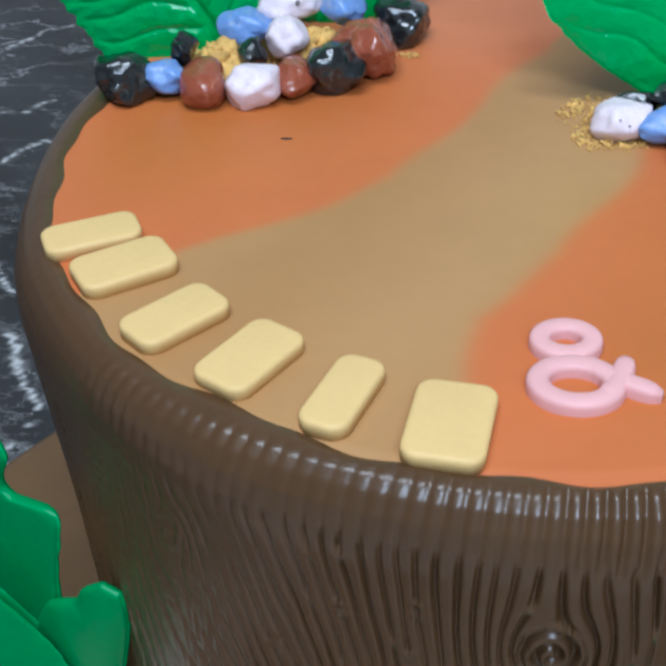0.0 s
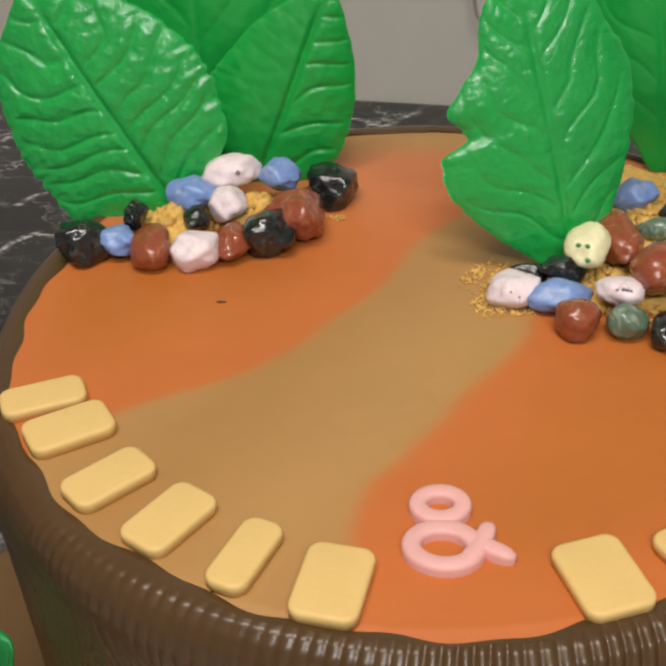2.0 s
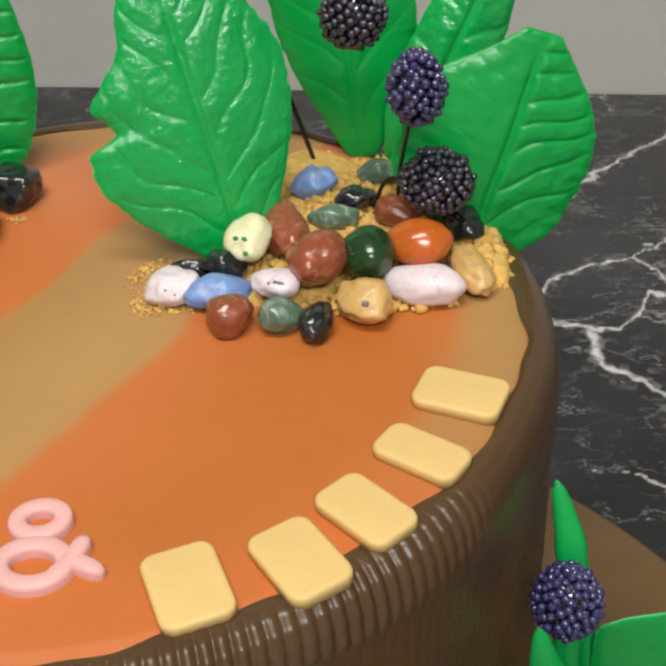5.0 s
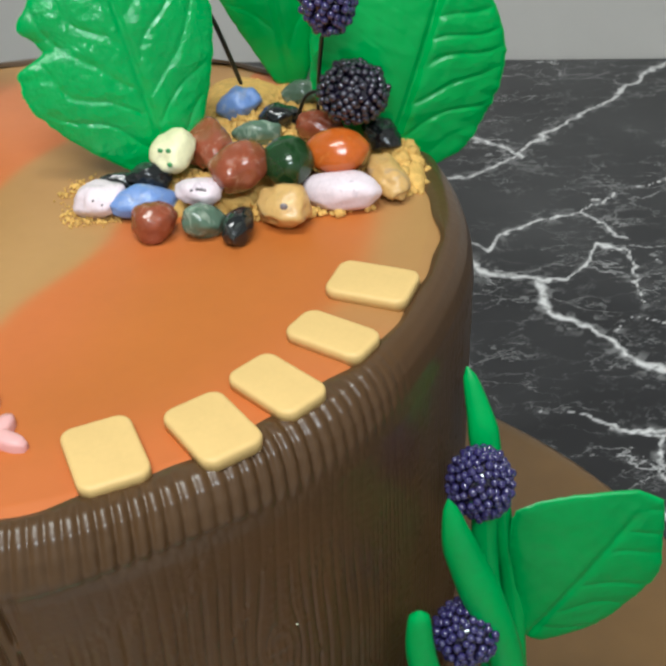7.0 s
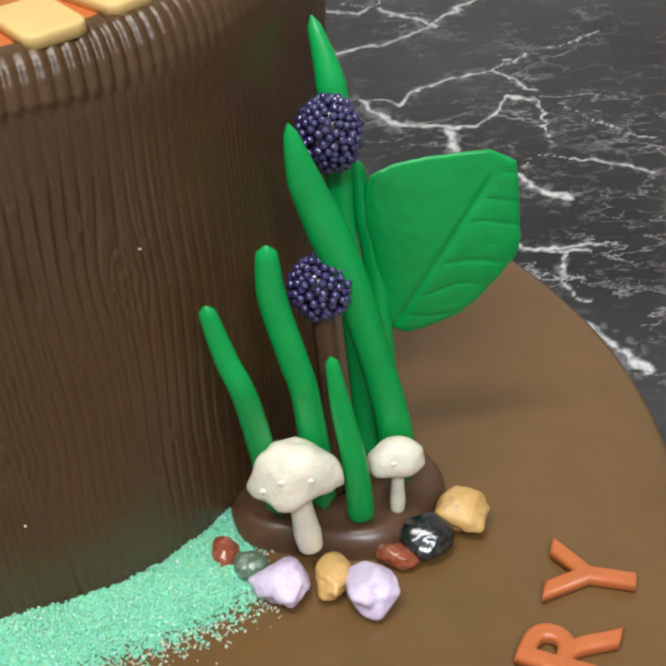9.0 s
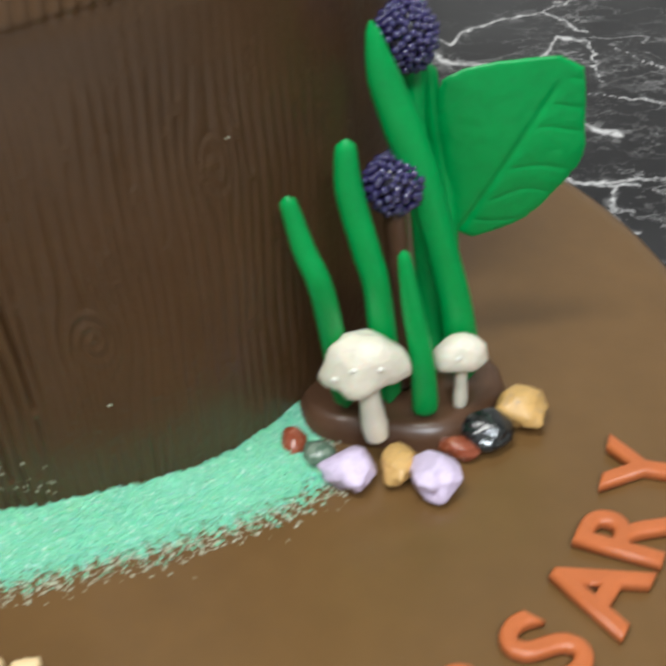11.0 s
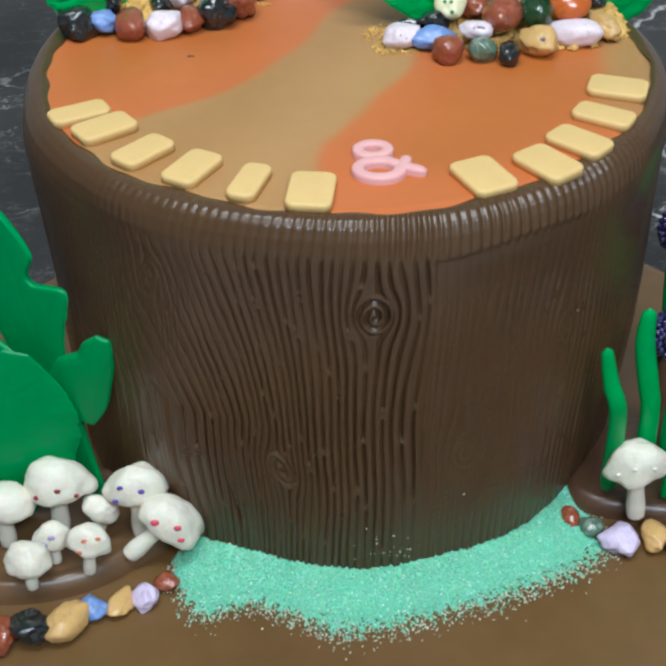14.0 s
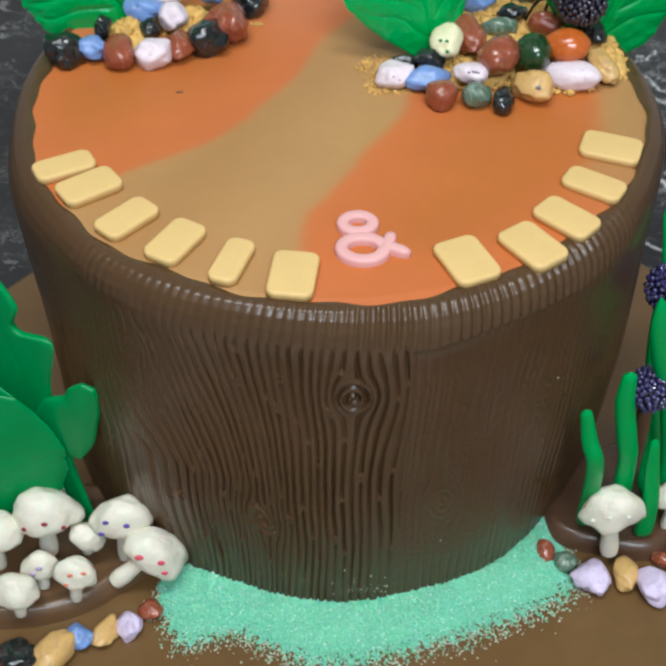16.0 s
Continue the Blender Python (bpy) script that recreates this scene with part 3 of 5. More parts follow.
M_BEAD_DARK = material("black_sugar_bead", (0.018, 0.014, 0.030), 0.16, spec=0.8, vary=0.4, scale=300, coat=0.5)
M_WIRE = material("black_wire", (0.012, 0.012, 0.010), 0.4)
M_MOUND_TAN = material("milk_chocolate_fondant", (0.130, 0.070, 0.031), 0.30, spec=0.5, vary=0.15, scale=60, bump=0.15, bump_scale=180)
M_MOUND = material("chocolate_fondant", (0.100, 0.050, 0.027), 0.30, spec=0.5, vary=0.15, scale=60, bump=0.15, bump_scale=180)
M_CABLE = material("grey_cable", (0.32, 0.30, 0.28), 0.5)
M_SPOT = {n: material(n + "_icing_spot", c, 0.4, vary=0.05) for n, c in
          (("red", (0.30, 0.02, 0.03)), ("violet", (0.12, 0.06, 0.36)), ("pink", (0.72, 0.09, 0.14)), ("coral", (0.72, 0.20, 0.10)),
           ("lavender", (0.50, 0.38, 0.62)), ("blue", (0.20, 0.60, 0.80)), ("green", (0.06, 0.30, 0.10)), ("ivory", (0.85, 0.83, 0.74)), ("grey", (0.22, 0.19, 0.20)))}


def sugar_crystal():
    m = bpy.data.materials.new("mint_sugar")
    m.use_nodes = True
    nt = m.node_tree
    b = nt.nodes["Principled BSDF"]
    geo = nt.nodes.new("ShaderNodeNewGeometry")
    rp = nt.nodes.new("ShaderNodeValToRGB")
    # Past 0.93 the ramp turns near white: bright glints painted into a few grains.
    rp.color_ramp.elements[0].color, rp.color_ramp.elements[1].color = (0.23, 0.64, 0.41, 1), (0.72, 0.90, 0.78, 1)
    mid = rp.color_ramp.elements.new(0.93)
    mid.color = (0.34, 0.75, 0.51, 1)
    nt.links.new(geo.outputs["Random Per Island"], rp.inputs[0])
    nt.links.new(rp.outputs[0], b.inputs["Base Color"])
    b.inputs["Roughness"].default_value = 0.16
    b.inputs["Subsurface Weight"].default_value, b.inputs["Subsurface Scale"].default_value = 0.5, 0.002
    return m


M_SUGAR = sugar_crystal()
M_SUGAR_BED = material("mint_sugar_bed", (0.25, 0.66, 0.42), 0.4, vary=0.16, scale=500, bump=0.5, bump_scale=1300)
M_STRAY = material("clear_sugar", (0.62, 0.64, 0.48), 0.12, vary=0.3, scale=900)


# ---- pebbles ----
def stone(x, y, z, a, b, c, turn, mat, angular, label, marks=(), ink="lavender"):
    place = " on the cake" if z > 0.1 else " on the board"
    if z > 0.1:
        a, b, c, z = a * 1.10, b * 1.10, c * 1.22, z + c * 0.16
    rnd = random.Random(int((x * 7919 + y * 104729 + z * 31) * 1e4))
    bm = bmesh.new()
    bmesh.ops.create_icosphere(bm, subdivisions=4, radius=1)
    o = Vector((rnd.uniform(-50, 50), rnd.uniform(-50, 50), rnd.uniform(-50, 50)))
    planes = [(Vector((rnd.gauss(0, 1), rnd.gauss(0, 1), rnd.gauss(0, 1))).normalized(), rnd.uniform(0.66, 0.95)) for _ in range(12)]
    wrinkle = 0.16 if mat in (BROWN, BLACK) and angular > 0.25 else 0.03 if angular > 0.1 else 0.0
    for v in bm.verts:
        d = v.co.normalized()
        r = 1.0 + (0.08 + 0.75 * angular) * noise.noise(d * 1.1 + o) + 0.45 * angular * noise.noise(d * 2.4 + o)
        p = d * r
        for n, k in planes:
            over = p.dot(n) - k
            if over > 0:
                p = p - n * over * min(0.78, angular * 1.7)
        p = p * (1 + angular * 0.09 * noise.noise(d * 5 + o) + wrinkle * (0.5 - abs(noise.noise(d * 3.2 + o * 2))))
        v.co = Vector((p.x * a, p.y * b, p.z * c))
    low = min(v.co.z for v in bm.verts)
    for v in bm.verts:
        v.co.z = max(v.co.z, low * 0.86)
    ob = part("candy_pebble", bm, mat)
    ob.matrix_world = pose(x, y, z, rnd.uniform(-6, 6), rnd.uniform(-6, 6), turn)
    for mx, my, size in marks:
        top = max((v.co for v in ob.data.vertices), key=lambda q: q.z * 0.6 - q.y * 0.4 - 40 * ((q.x - mx * a) ** 2 + (q.z - my * c) ** 2) / a)
        blob("spot", top, (size, size * 0.6, size), M_SPOT[ink], ob)
    return tagged(ob, label + place if "with" not in label else label, "candy pebble", "candy pebbles")


def blob(name, centre, axes, mat, parent, label=""):
    bm = bmesh.new()
    bmesh.ops.create_icosphere(bm, subdivisions=2, radius=1)
    for v in bm.verts:
        v.co = Vector(centre) + Vector((v.co.x * axes[0], v.co.y * axes[1], v.co.z * axes[2]))
    return part(name, bm, mat, parent, label)


# ---- leaves ----
def smooth_profile(pairs, s):
    xs, ys = np.array([p[0] for p in pairs]), np.array([p[1] for p in pairs])
    i = np.clip(np.searchsorted(xs, s) - 1, 0, len(xs) - 2)
    t = (s - xs[i]) / np.maximum(xs[i + 1] - xs[i], 1e-6)
    m = np.gradient(ys, xs)
    m = np.clip(m, -3 * np.abs(np.gradient(ys)) / 0.05, 3 * np.abs(np.gradient(ys)) / 0.05)
    h = xs[i + 1] - xs[i]
    y = ys[i] * (2 * t ** 3 - 3 * t ** 2 + 1) + ys[i + 1] * (3 * t ** 2 - 2 * t ** 3) + m[i] * h * (t ** 3 - 2 * t ** 2 + t) + m[i + 1] * h * (t ** 3 - t ** 2)
    return np.maximum(y, 0.0004)


def leaf(name, base, tip, normal, left, right, mat, label, category="sugar leaf", group="sugar leaves", relief=1.0, cup=0.004, bow=0.003, veins=8, slope=0.55,
         thick=0.0016, serrate=0.0, parent=None, vein_side=0, seed=1):
    base, tip, n = Vector(base), Vector(tip), Vector(normal)
    u = (tip - base)
    length = u.length
    u.normalize()
    n = (n - u * n.dot(u)).normalized()
    side = u.cross(n)
    ns, nw = 150, 101
    s = np.linspace(0.0, 1.0, ns)
    wl, wr = smooth_profile(left, s), smooth_profile(right, s)
    if serrate:
        saw = 1 + serrate * (np.abs(((s * 22) % 1) - 0.5) * 2 - 0.5)
        wl, wr = wl * saw, wr * saw
    rs = np.random.RandomState(seed)
    rough = 1 + 0.016 * np.convolve(rs.randn(ns), np.ones(4) / 4, "same")
    wl, wr = wl * rough, wr * rough
    t = np.linspace(-1, 1, nw)
    W = np.where(t[None, :] < 0, t[None, :] * wl[:, None], t[None, :] * wr[:, None])
    A = np.repeat((s * length)[:, None], nw, 1)
    aw = np.abs(W)
    mid = np.exp(-(W / 0.0011) ** 2) * np.clip((0.93 - s[:, None]) * 8, 0, 1)
    lateral = (A * (1 + 0.10 * np.sin(A * 70 + seed * 1.7)) - slope * aw * (1 + 0.25 * np.sin(A * 45 + seed)) + 0.0016 * np.sign(W) + 0.0012 * np.sin(aw * 240 + A * 90) + 0.0011 * np.sin(A * 310 + seed)) / (length / veins)
    frac = np.abs((lateral % 1) - 0.5) * 2
    reach = np.clip((aw - 0.001) / 0.002, 0, 1) * np.clip((1.0 - np.abs(t[None, :])) * 5, 0, 1) * np.clip(lateral + 0.2, 0, 1)
    if vein_side > 0:
        reach = reach * np.where(W > 0, 1.0, 0.12)
    groove = np.clip(1 - (1 - frac) * 5.0, 0, 1) * reach
    puff = (np.sin(np.clip(lateral % 1, 0, 1) * np.pi)) * reach
    wrinkle = np.array([[noise.noise(Vector((a * 260, b * 260, seed * 7.0))) for b in W[i]] for i, a in enumerate(A[:, 0])])
    fine = value_noise(A, W, 900, seed) * 0.6 + value_noise(A - slope * aw, W * 0.3, 1300, seed + 50) * 0.7
    h = relief * (0.00010 * fine * np.clip(1.4 * puff, 0.15, 1) - 0.0011 * mid - 0.0007 * groove * (0.65 + 0.5 * wrinkle) + 0.0004 * puff + 0.0003 * wrinkle)
    h = h - cup * (np.abs(t[None, :]) ** 2) * np.sin(np.pi * np.clip(s[:, None], 0.05, 1)) + bow * np.sin(np.pi * s[:, None])
    edge = np.sqrt(np.clip(1 - np.abs(t[None, :]) ** 14, 0, 1)) * np.sqrt(np.clip(1 - np.abs(2 * s[:, None] - 1) ** 40, 0, 1))
    top = h + thick * 0.5 * edge
    bot = (h - relief * (-0.0008 * groove)) - thick * 0.5 * edge
    org, U, S, N = (np.array(v) for v in (base, u, side, n))
    f = org + A[..., None] * U + W[..., None] * S + top[..., None] * N
    g = org + A[..., None] * U + W[..., None] * S + bot[..., None] * N
    co = np.concatenate([f.reshape(-1, 3), g.reshape(-1, 3)])
    fa = grid_faces(ns, nw)
    fb = fa[:, ::-1] + ns * nw
    rim = list(range(nw)) + [i * nw + nw - 1 for i in range(1, ns)] + [(ns - 1) * nw + j for j in range(nw - 2, -1, -1)] + [i * nw for i in range(ns - 2, 0, -1)]
    side_f = [[a, b, b + ns * nw, a + ns * nw] for a, b in zip(rim, rim[1:] + rim[:1])]
    ob = big_mesh(name, co, np.concatenate([fa[:, ::-1], fb[:, ::-1], np.array(side_f)]), mat, parent)
    if not parent:
        tagged(ob, label, category, group)
    return ob


# back left of the top
leaf("sugar_leaf", (-0.078, 0.056, 0.1605), (-0.1205, 0.070, 0.229), (0.05, -1, 0.2),
     [(0, 0.004), (0.14, 0.0265), (0.36, 0.032), (0.66, 0.029), (0.86, 0.0195), (1, 0.003)], [(0, 0.006), (0.12, 0.0235), (0.29, 0.031), (0.48, 0.0325), (0.67, 0.028), (0.86, 0.017), (1, 0.003)],
     M_LEAF, "large glossy green gum paste leaf with raised veins", serrate=0.02, seed=3, relief=1.2, veins=10)
leaf("sugar_leaf", (-0.056, 0.0775, 0.1595), (-0.0315, 0.090, 0.2215), (0.1, -1, 0.2),
     [(0, 0.005), (0.2, 0.022), (0.36, 0.0262), (0.55, 0.0225), (0.78, 0.0155), (0.93, 0.007), (1, 0.002)], [(0, 0.010), (0.14, 0.019), (0.36, 0.0225), (0.63, 0.019), (0.88, 0.0095), (1, 0.003)],
     M_LEAF3, "smooth green gum paste leaf with cut veins along one side", vein_side=1, seed=5, veins=7)
leaf("sugar_leaf", (-0.074, 0.096, 0.1595), (-0.077, 0.112, 0.246), (0, -1, 0.2),
     [(0, 0.004), (0.2, 0.024), (0.5, 0.034), (0.75, 0.027), (1, 0.003)], [(0, 0.004), (0.2, 0.022), (0.5, 0.034), (0.75, 0.027), (1, 0.003)],
     M_LEAF3, "upright green gum paste leaf behind two others", seed=7, veins=6, slope=0.9, relief=0.6)
# back right of the top
leaf("sugar_leaf", (0.0425, 0.0245, 0.1605), (0.0235, 0.044, 0.2385), (0.3, -1, 0.3),
     [(0, 0.006), (0.10, 0.014), (0.25, 0.0250), (0.46, 0.0315), (0.51, 0.0295), (0.535, 0.0235), (0.57, 0.0235), (0.64, 0.0270), (0.70, 0.0225), (0.77, 0.0165), (0.92, 0.0120), (0.97, 0.009), (1, 0.003)],
     [(0, 0.005), (0.12, 0.0125), (0.24, 0.0185), (0.45, 0.0255), (0.62, 0.0275), (0.72, 0.0255), (0.80, 0.0225), (0.90, 0.0190), (0.96, 0.012), (1, 0.004)],
     M_LEAF, "lobed green gum paste leaf with raised veins", seed=11, relief=0.7, veins=9, slope=0.85, cup=0.003)
leaf("sugar_leaf", (0.106, 0.030, 0.158), (0.1270, 0.042, 0.217), (0.1, -1, 0.2),
     [(0, 0.004), (0.20, 0.0255), (0.45, 0.029), (0.70, 0.0265), (0.88, 0.0130), (1, 0.005)], [(0, 0.012), (0.12, 0.0205), (0.30, 0.0245), (0.52, 0.0260), (0.70, 0.0225), (0.90, 0.0115), (1, 0.005)],
     M_LEAF3, "broad green gum paste leaf with a squared tip", vein_side=1, seed=13, veins=7)
leaf("sugar_leaf", (0.078, 0.084, 0.1595), (0.068, 0.100, 0.243), (0, -1, 0.15),
     [(0, 0.004), (0.15, 0.010), (0.45, 0.0195), (0.7, 0.020), (1, 0.003)], [(0, 0.005), (0.2, 0.0135), (0.45, 0.0225), (0.7, 0.021), (1, 0.003)],
     M_LEAF3, "narrow dark green gum paste leaf standing at the back", seed=17, veins=6, slope=1.0, relief=0.4)
leaf("sugar_leaf", (0.088, 0.079, 0.1595), (0.126, 0.096, 0.232), (0, -1, 0.2),
     [(0, 0.004), (0.2, 0.011), (0.45, 0.0125), (0.75, 0.010), (1, 0.003)], [(0, 0.004), (0.2, 0.012), (0.5, 0.0145), (0.75, 0.011), (1, 0.003)],
     M_LEAF, "slanting green gum paste leaf at the back", seed=19, veins=6)
# on the board
leaf("sugar_leaf", (0.1370, -0.058, 0.0450), (0.1690, -0.059, 0.0995), (0.05, -1, 0.05),
     [(0, 0.002), (0.3, 0.016), (0.55, 0.027), (0.68, 0.030), (0.83, 0.0210), (0.93, 0.0115), (1, 0.004)], [(0, 0.005), (0.17, 0.0145), (0.44, 0.0195), (0.64, 0.0195), (0.80, 0.0130), (0.92, 0.0080), (1, 0.004)],
     M_BLADE, "broad green fondant leaf beside the stump", vein_side=1, seed=23, veins=7, relief=0.45, cup=0.001, bow=0.001)
lobed = leaf("sugar_leaf", (-0.1055, -0.0775, 0.006), (-0.1287, -0.0630, 0.1375), (-0.5, -1, 0.03),
             [(0, 0.004), (0.25, 0.006), (0.40, 0.010), (0.50, 0.0150), (0.60, 0.0170), (0.70, 0.0185), (0.80, 0.0175), (0.92, 0.009), (1, 0.001)],
             [(0, 0.004), (0.25, 0.0048), (0.36, 0.0062), (0.48, 0.0070), (0.60, 0.0110), (0.70, 0.0172), (0.742, 0.0190), (0.758, 0.0172), (0.765, 0.0072), (0.86, 0.0092), (0.94, 0.0055), (1, 0.001)],
             M_LEAF2, "tall lobed dark green fondant leaf against the stump", seed=29, relief=0.07, cup=0.0005, bow=0.001, thick=0.0030)
leaf("lobe", (-0.1068, -0.0785, 0.0500), (-0.0952, -0.0825, 0.0925), (-0.35, -1, 0.05),
     [(0, 0.006), (0.2, 0.0150), (0.45, 0.0165), (0.62, 0.0135), (0.72, 0.0085), (0.86, 0.0065), (1, 0.002)], [(0, 0.004), (0.2, 0.0070), (0.5, 0.0072), (0.8, 0.0060), (0.95, 0.0042), (1, 0.003)],
     M_LEAF2, "", relief=0.07, cup=0.002, bow=0.001, thick=0.0028, parent=lobed, seed=37)
leaf("lobe", (-0.1120, -0.0755, 0.0560), (-0.1500, -0.0560, 0.0800), (-0.5, -1, 0.03),
     [(0, 0.004), (0.3, 0.009), (0.6, 0.009), (0.9, 0.005), (1, 0.002)], [(0, 0.004), (0.3, 0.0075), (0.6, 0.0068), (0.9, 0.005), (1, 0.002)],
     M_LEAF2, "", relief=0.07, cup=0.002, bow=0.001, thick=0.0028, parent=lobed, seed=39)
leaf("sugar_leaf", (-0.152, -0.083, 0.006), (-0.1275, -0.0800, 0.0865), (0.0, -1, 0.1),
     [(0, 0.010), (0.2, 0.026), (0.5, 0.031), (0.8, 0.022), (1, 0.004)], [(0, 0.012), (0.2, 0.026), (0.45, 0.0300), (0.7, 0.0275), (0.88, 0.0170), (1, 0.005)],
     M_LEAF2, "round dark green fondant leaf with a toothed edge", seed=31, serrate=0.016, slope=0.9, relief=0.16, veins=7)


# ---- tubes ----
def tube(name, pts, radii, mat, parent=None, flat=1.0, label="", seg=14, steps=36):
    """A round or flattened rod along a smooth line through pts."""
    P = np.array(pts, float)
    k = np.linspace(0, 1, len(P))
    q = np.linspace(0, 1, steps)
    i = np.clip(np.searchsorted(k, q) - 1, 0, len(P) - 2)
    t = ((q - k[i]) / (k[i + 1] - k[i]))[:, None]
    E = np.vstack([2 * P[0] - P[1], P, 2 * P[-1] - P[-2]])
    a, b, c, d = E[i], E[i + 1], E[i + 2], E[i + 3]
    C = 0.5 * (2 * b + (c - a) * t + (2 * a - 5 * b + 4 * c - d) * t ** 2 + (3 * b - a - 3 * c + d) * t ** 3)
    r = np.interp(q, np.linspace(0, 1, len(radii)), radii)
    r = r * np.sqrt(np.clip(1 - (2 * q - 1) ** 24, 0.02, 1))
    T = np.gradient(C, axis=0)
    T /= np.linalg.norm(T, axis=1)[:, None]
    ref = np.array([0, -1.0, 0.05]) if abs(T[:, 1]).mean() < 0.8 else np.array([1.0, 0, 0])
    S = np.cross(T, ref)
    S /= np.linalg.norm(S, axis=1)[:, None]
    N = np.cross(S, T)
    an = np.linspace(0, 2 * np.pi, seg, endpoint=False)
    co = C[:, None] + r[:, None, None] * (np.cos(an)[None, :, None] * S[:, None] + flat * np.sin(an)[None, :, None] * N[:, None])
    co = co.transpose(1, 0, 2)
    return big_mesh(name, co.reshape(-1, 3), grid_faces(seg, steps, True), mat, parent, label)


GRASS = "green fondant grass blade standing beside the stump"
for pts, rad in (([(0.0866, -0.1010, 0.0880), (0.0901, -0.1020, 0.0718), (0.0944, -0.1030, 0.056), (0.0990, -0.0935, 0.008)], [0.0026, 0.0036, 0.0040, 0.0044]),
                 ([(0.1030, -0.0940, 0.0995), (0.1033, -0.0945, 0.0839), (0.1071, -0.0955, 0.0647), (0.1096, -0.0960, 0.0505), (0.1120, -0.0930, 0.008)], [0.0032, 0.0044, 0.0046, 0.0044, 0.0052]),
                 ([(0.1112, -0.0850, 0.1275), (0.1140, -0.0850, 0.1120), (0.1190, -0.0850, 0.0960), (0.1240, -0.0850, 0.0800), (0.1290, -0.0850, 0.0570), (0.1332, -0.0850, 0.0350), (0.1362, -0.0850, 0.008)], [0.0016, 0.0050, 0.0062, 0.0056, 0.0052, 0.0056, 0.0064]),
                 ([(0.1200, -0.0500, 0.1400), (0.1236, -0.0560, 0.1235), (0.1246, -0.0590, 0.1071), (0.1240, -0.0604, 0.0862), (0.1262, -0.0680, 0.0511), (0.1285, -0.0800, 0.008)], [0.0018, 0.0046, 0.0046, 0.0040, 0.0046, 0.0056]),
                 ([(0.1292, -0.0550, 0.1000), (0.1305, -0.0563, 0.0829), (0.1328, -0.0577, 0.0631), (0.1350, -0.0640, 0.006)], [0.0022, 0.0032, 0.0036, 0.0042]),
                 ([(0.1168, -0.0990, 0.0672), (0.1188, -0.1000, 0.0491), (0.1213, -0.1010, 0.0296), (0.1222, -0.1000, 0.008)], [0.0020, 0.0034, 0.0040, 0.0046])):
    tagged(tube("grass_blade", pts, [0.88 * r for r in rad], M_BLADE, flat=0.6), GRASS, "grass blade", "grass blades")


# ---- beaded berries ----
BEAD = None


def berry(centre, rx, rz, bead, mat, label, lean=0.0, stem=None, stem_r=0.0006):
    global BEAD
    rx, rz, bead = rx * 0.91, rz * 0.92, bead * 0.95
    top = tagged(new("beaded_berry"), label, "berry", "beaded berries")
    blob("core", centre, (rx - bead * 0.9, rx - bead * 0.9, rz - bead * 0.9), M_BEAD_DARK, top)
    if BEAD is None:
        bm = bmesh.new()
        bmesh.ops.create_icosphere(bm, subdivisions=2, radius=1)
        BEAD = {}
        for m in (M_BEAD, M_BEAD_DARK):
            BEAD[m.name] = bpy.data.meshes.new("bead")
            bm.to_mesh(BEAD[m.name])
            BEAD[m.name].materials.append(m)
            BEAD[m.name].polygons.foreach_set("use_smooth", [True] * len(BEAD[m.name].polygons))
        bm.free()
    rnd = random.Random(int(centre[0] * 1e5))
    area = 4 * math.pi * ((2 * (rx * rz) ** 1.6 + (rx * rx) ** 1.6) / 3) ** (1 / 1.6)
    n = int(area / (bead * 2.02) ** 2 * 1.05)
    for i in range(n):
        z = 1 - 2 * (i + 0.5) / n
        a = i * 2.399963 + rnd.uniform(-0.10, 0.10)
        z = max(-0.999, min(0.999, z + rnd.uniform(-0.9, 0.9) / n ** 0.5 * 0.35))
        q = math.sqrt(1 - z * z)
        ob = new("bead", BEAD[mat.name])
        ob.parent = top
        j = 1 + rnd.uniform(-0.07, 0.05)
        sh = 1 - 0.16 * max(0, z) ** 2
        ob.matrix_local = Matrix.Translation((centre[0] + rx * q * math.cos(a) * j * sh + lean * z * rz, centre[1] + rx * q * math.sin(a) * j * sh, centre[2] + rz * z * j)) @ Matrix.Diagonal((*([bead * rnd.uniform(0.88, 1.1)] * 3), 1))
    if stem:
        tube("stem", stem, [stem_r] * len(stem), M_WIRE if stem_r < 0.002 else M_MOUND, top, seg=8)
    return top


berry((0.1218, -0.0655, 0.1140), 0.0090, 0.0108, 0.00122, M_BEAD, "violet beaded berry among green grass blades")
berry((0.1160, -0.0845, 0.0797), 0.0090, 0.0092, 0.00122, M_BEAD, "round violet beaded berry held by grass blades", stem=[(0.1160, -0.0845, 0.072), (0.1165, -0.086, 0.05), (0.1165, -0.087, 0.008)], stem_r=0.0032)
berry((0.0909, 0.0165, 0.2142), 0.0077, 0.0104, 0.00122, M_BEAD, "violet beaded berry on an upright black wire", stem=[(0.0889, 0.0170, 0.2040), (0.0872, 0.0300, 0.185), (0.0860, 0.0400, 0.1605)])
berry((0.0966, 0.0220, 0.1845), 0.0104, 0.0090, 0.00122, M_BEAD_DARK, "dark beaded berry leaning over the pebbles", stem=[(0.0900, 0.0240, 0.1840), (0.0830, 0.0340, 0.178), (0.0780, 0.0400, 0.1605)])
berry((0.0757, 0.0300, 0.2290), 0.0090, 0.0092, 0.00122, M_BEAD_DARK, "dark beaded berry hanging from an arched black wire",
      stem=[(0.0757, 0.0300, 0.2365), (0.0675, 0.0350, 0.2405), (0.0600, 0.0410, 0.2425), (0.0480, 0.0510, 0.2480), (0.0405, 0.0585, 0.2380), (0.0430, 0.0640, 0.2150), (0.0545, 0.0690, 0.1930), (0.0637, 0.0740, 0.1605)], stem_r=0.0008)


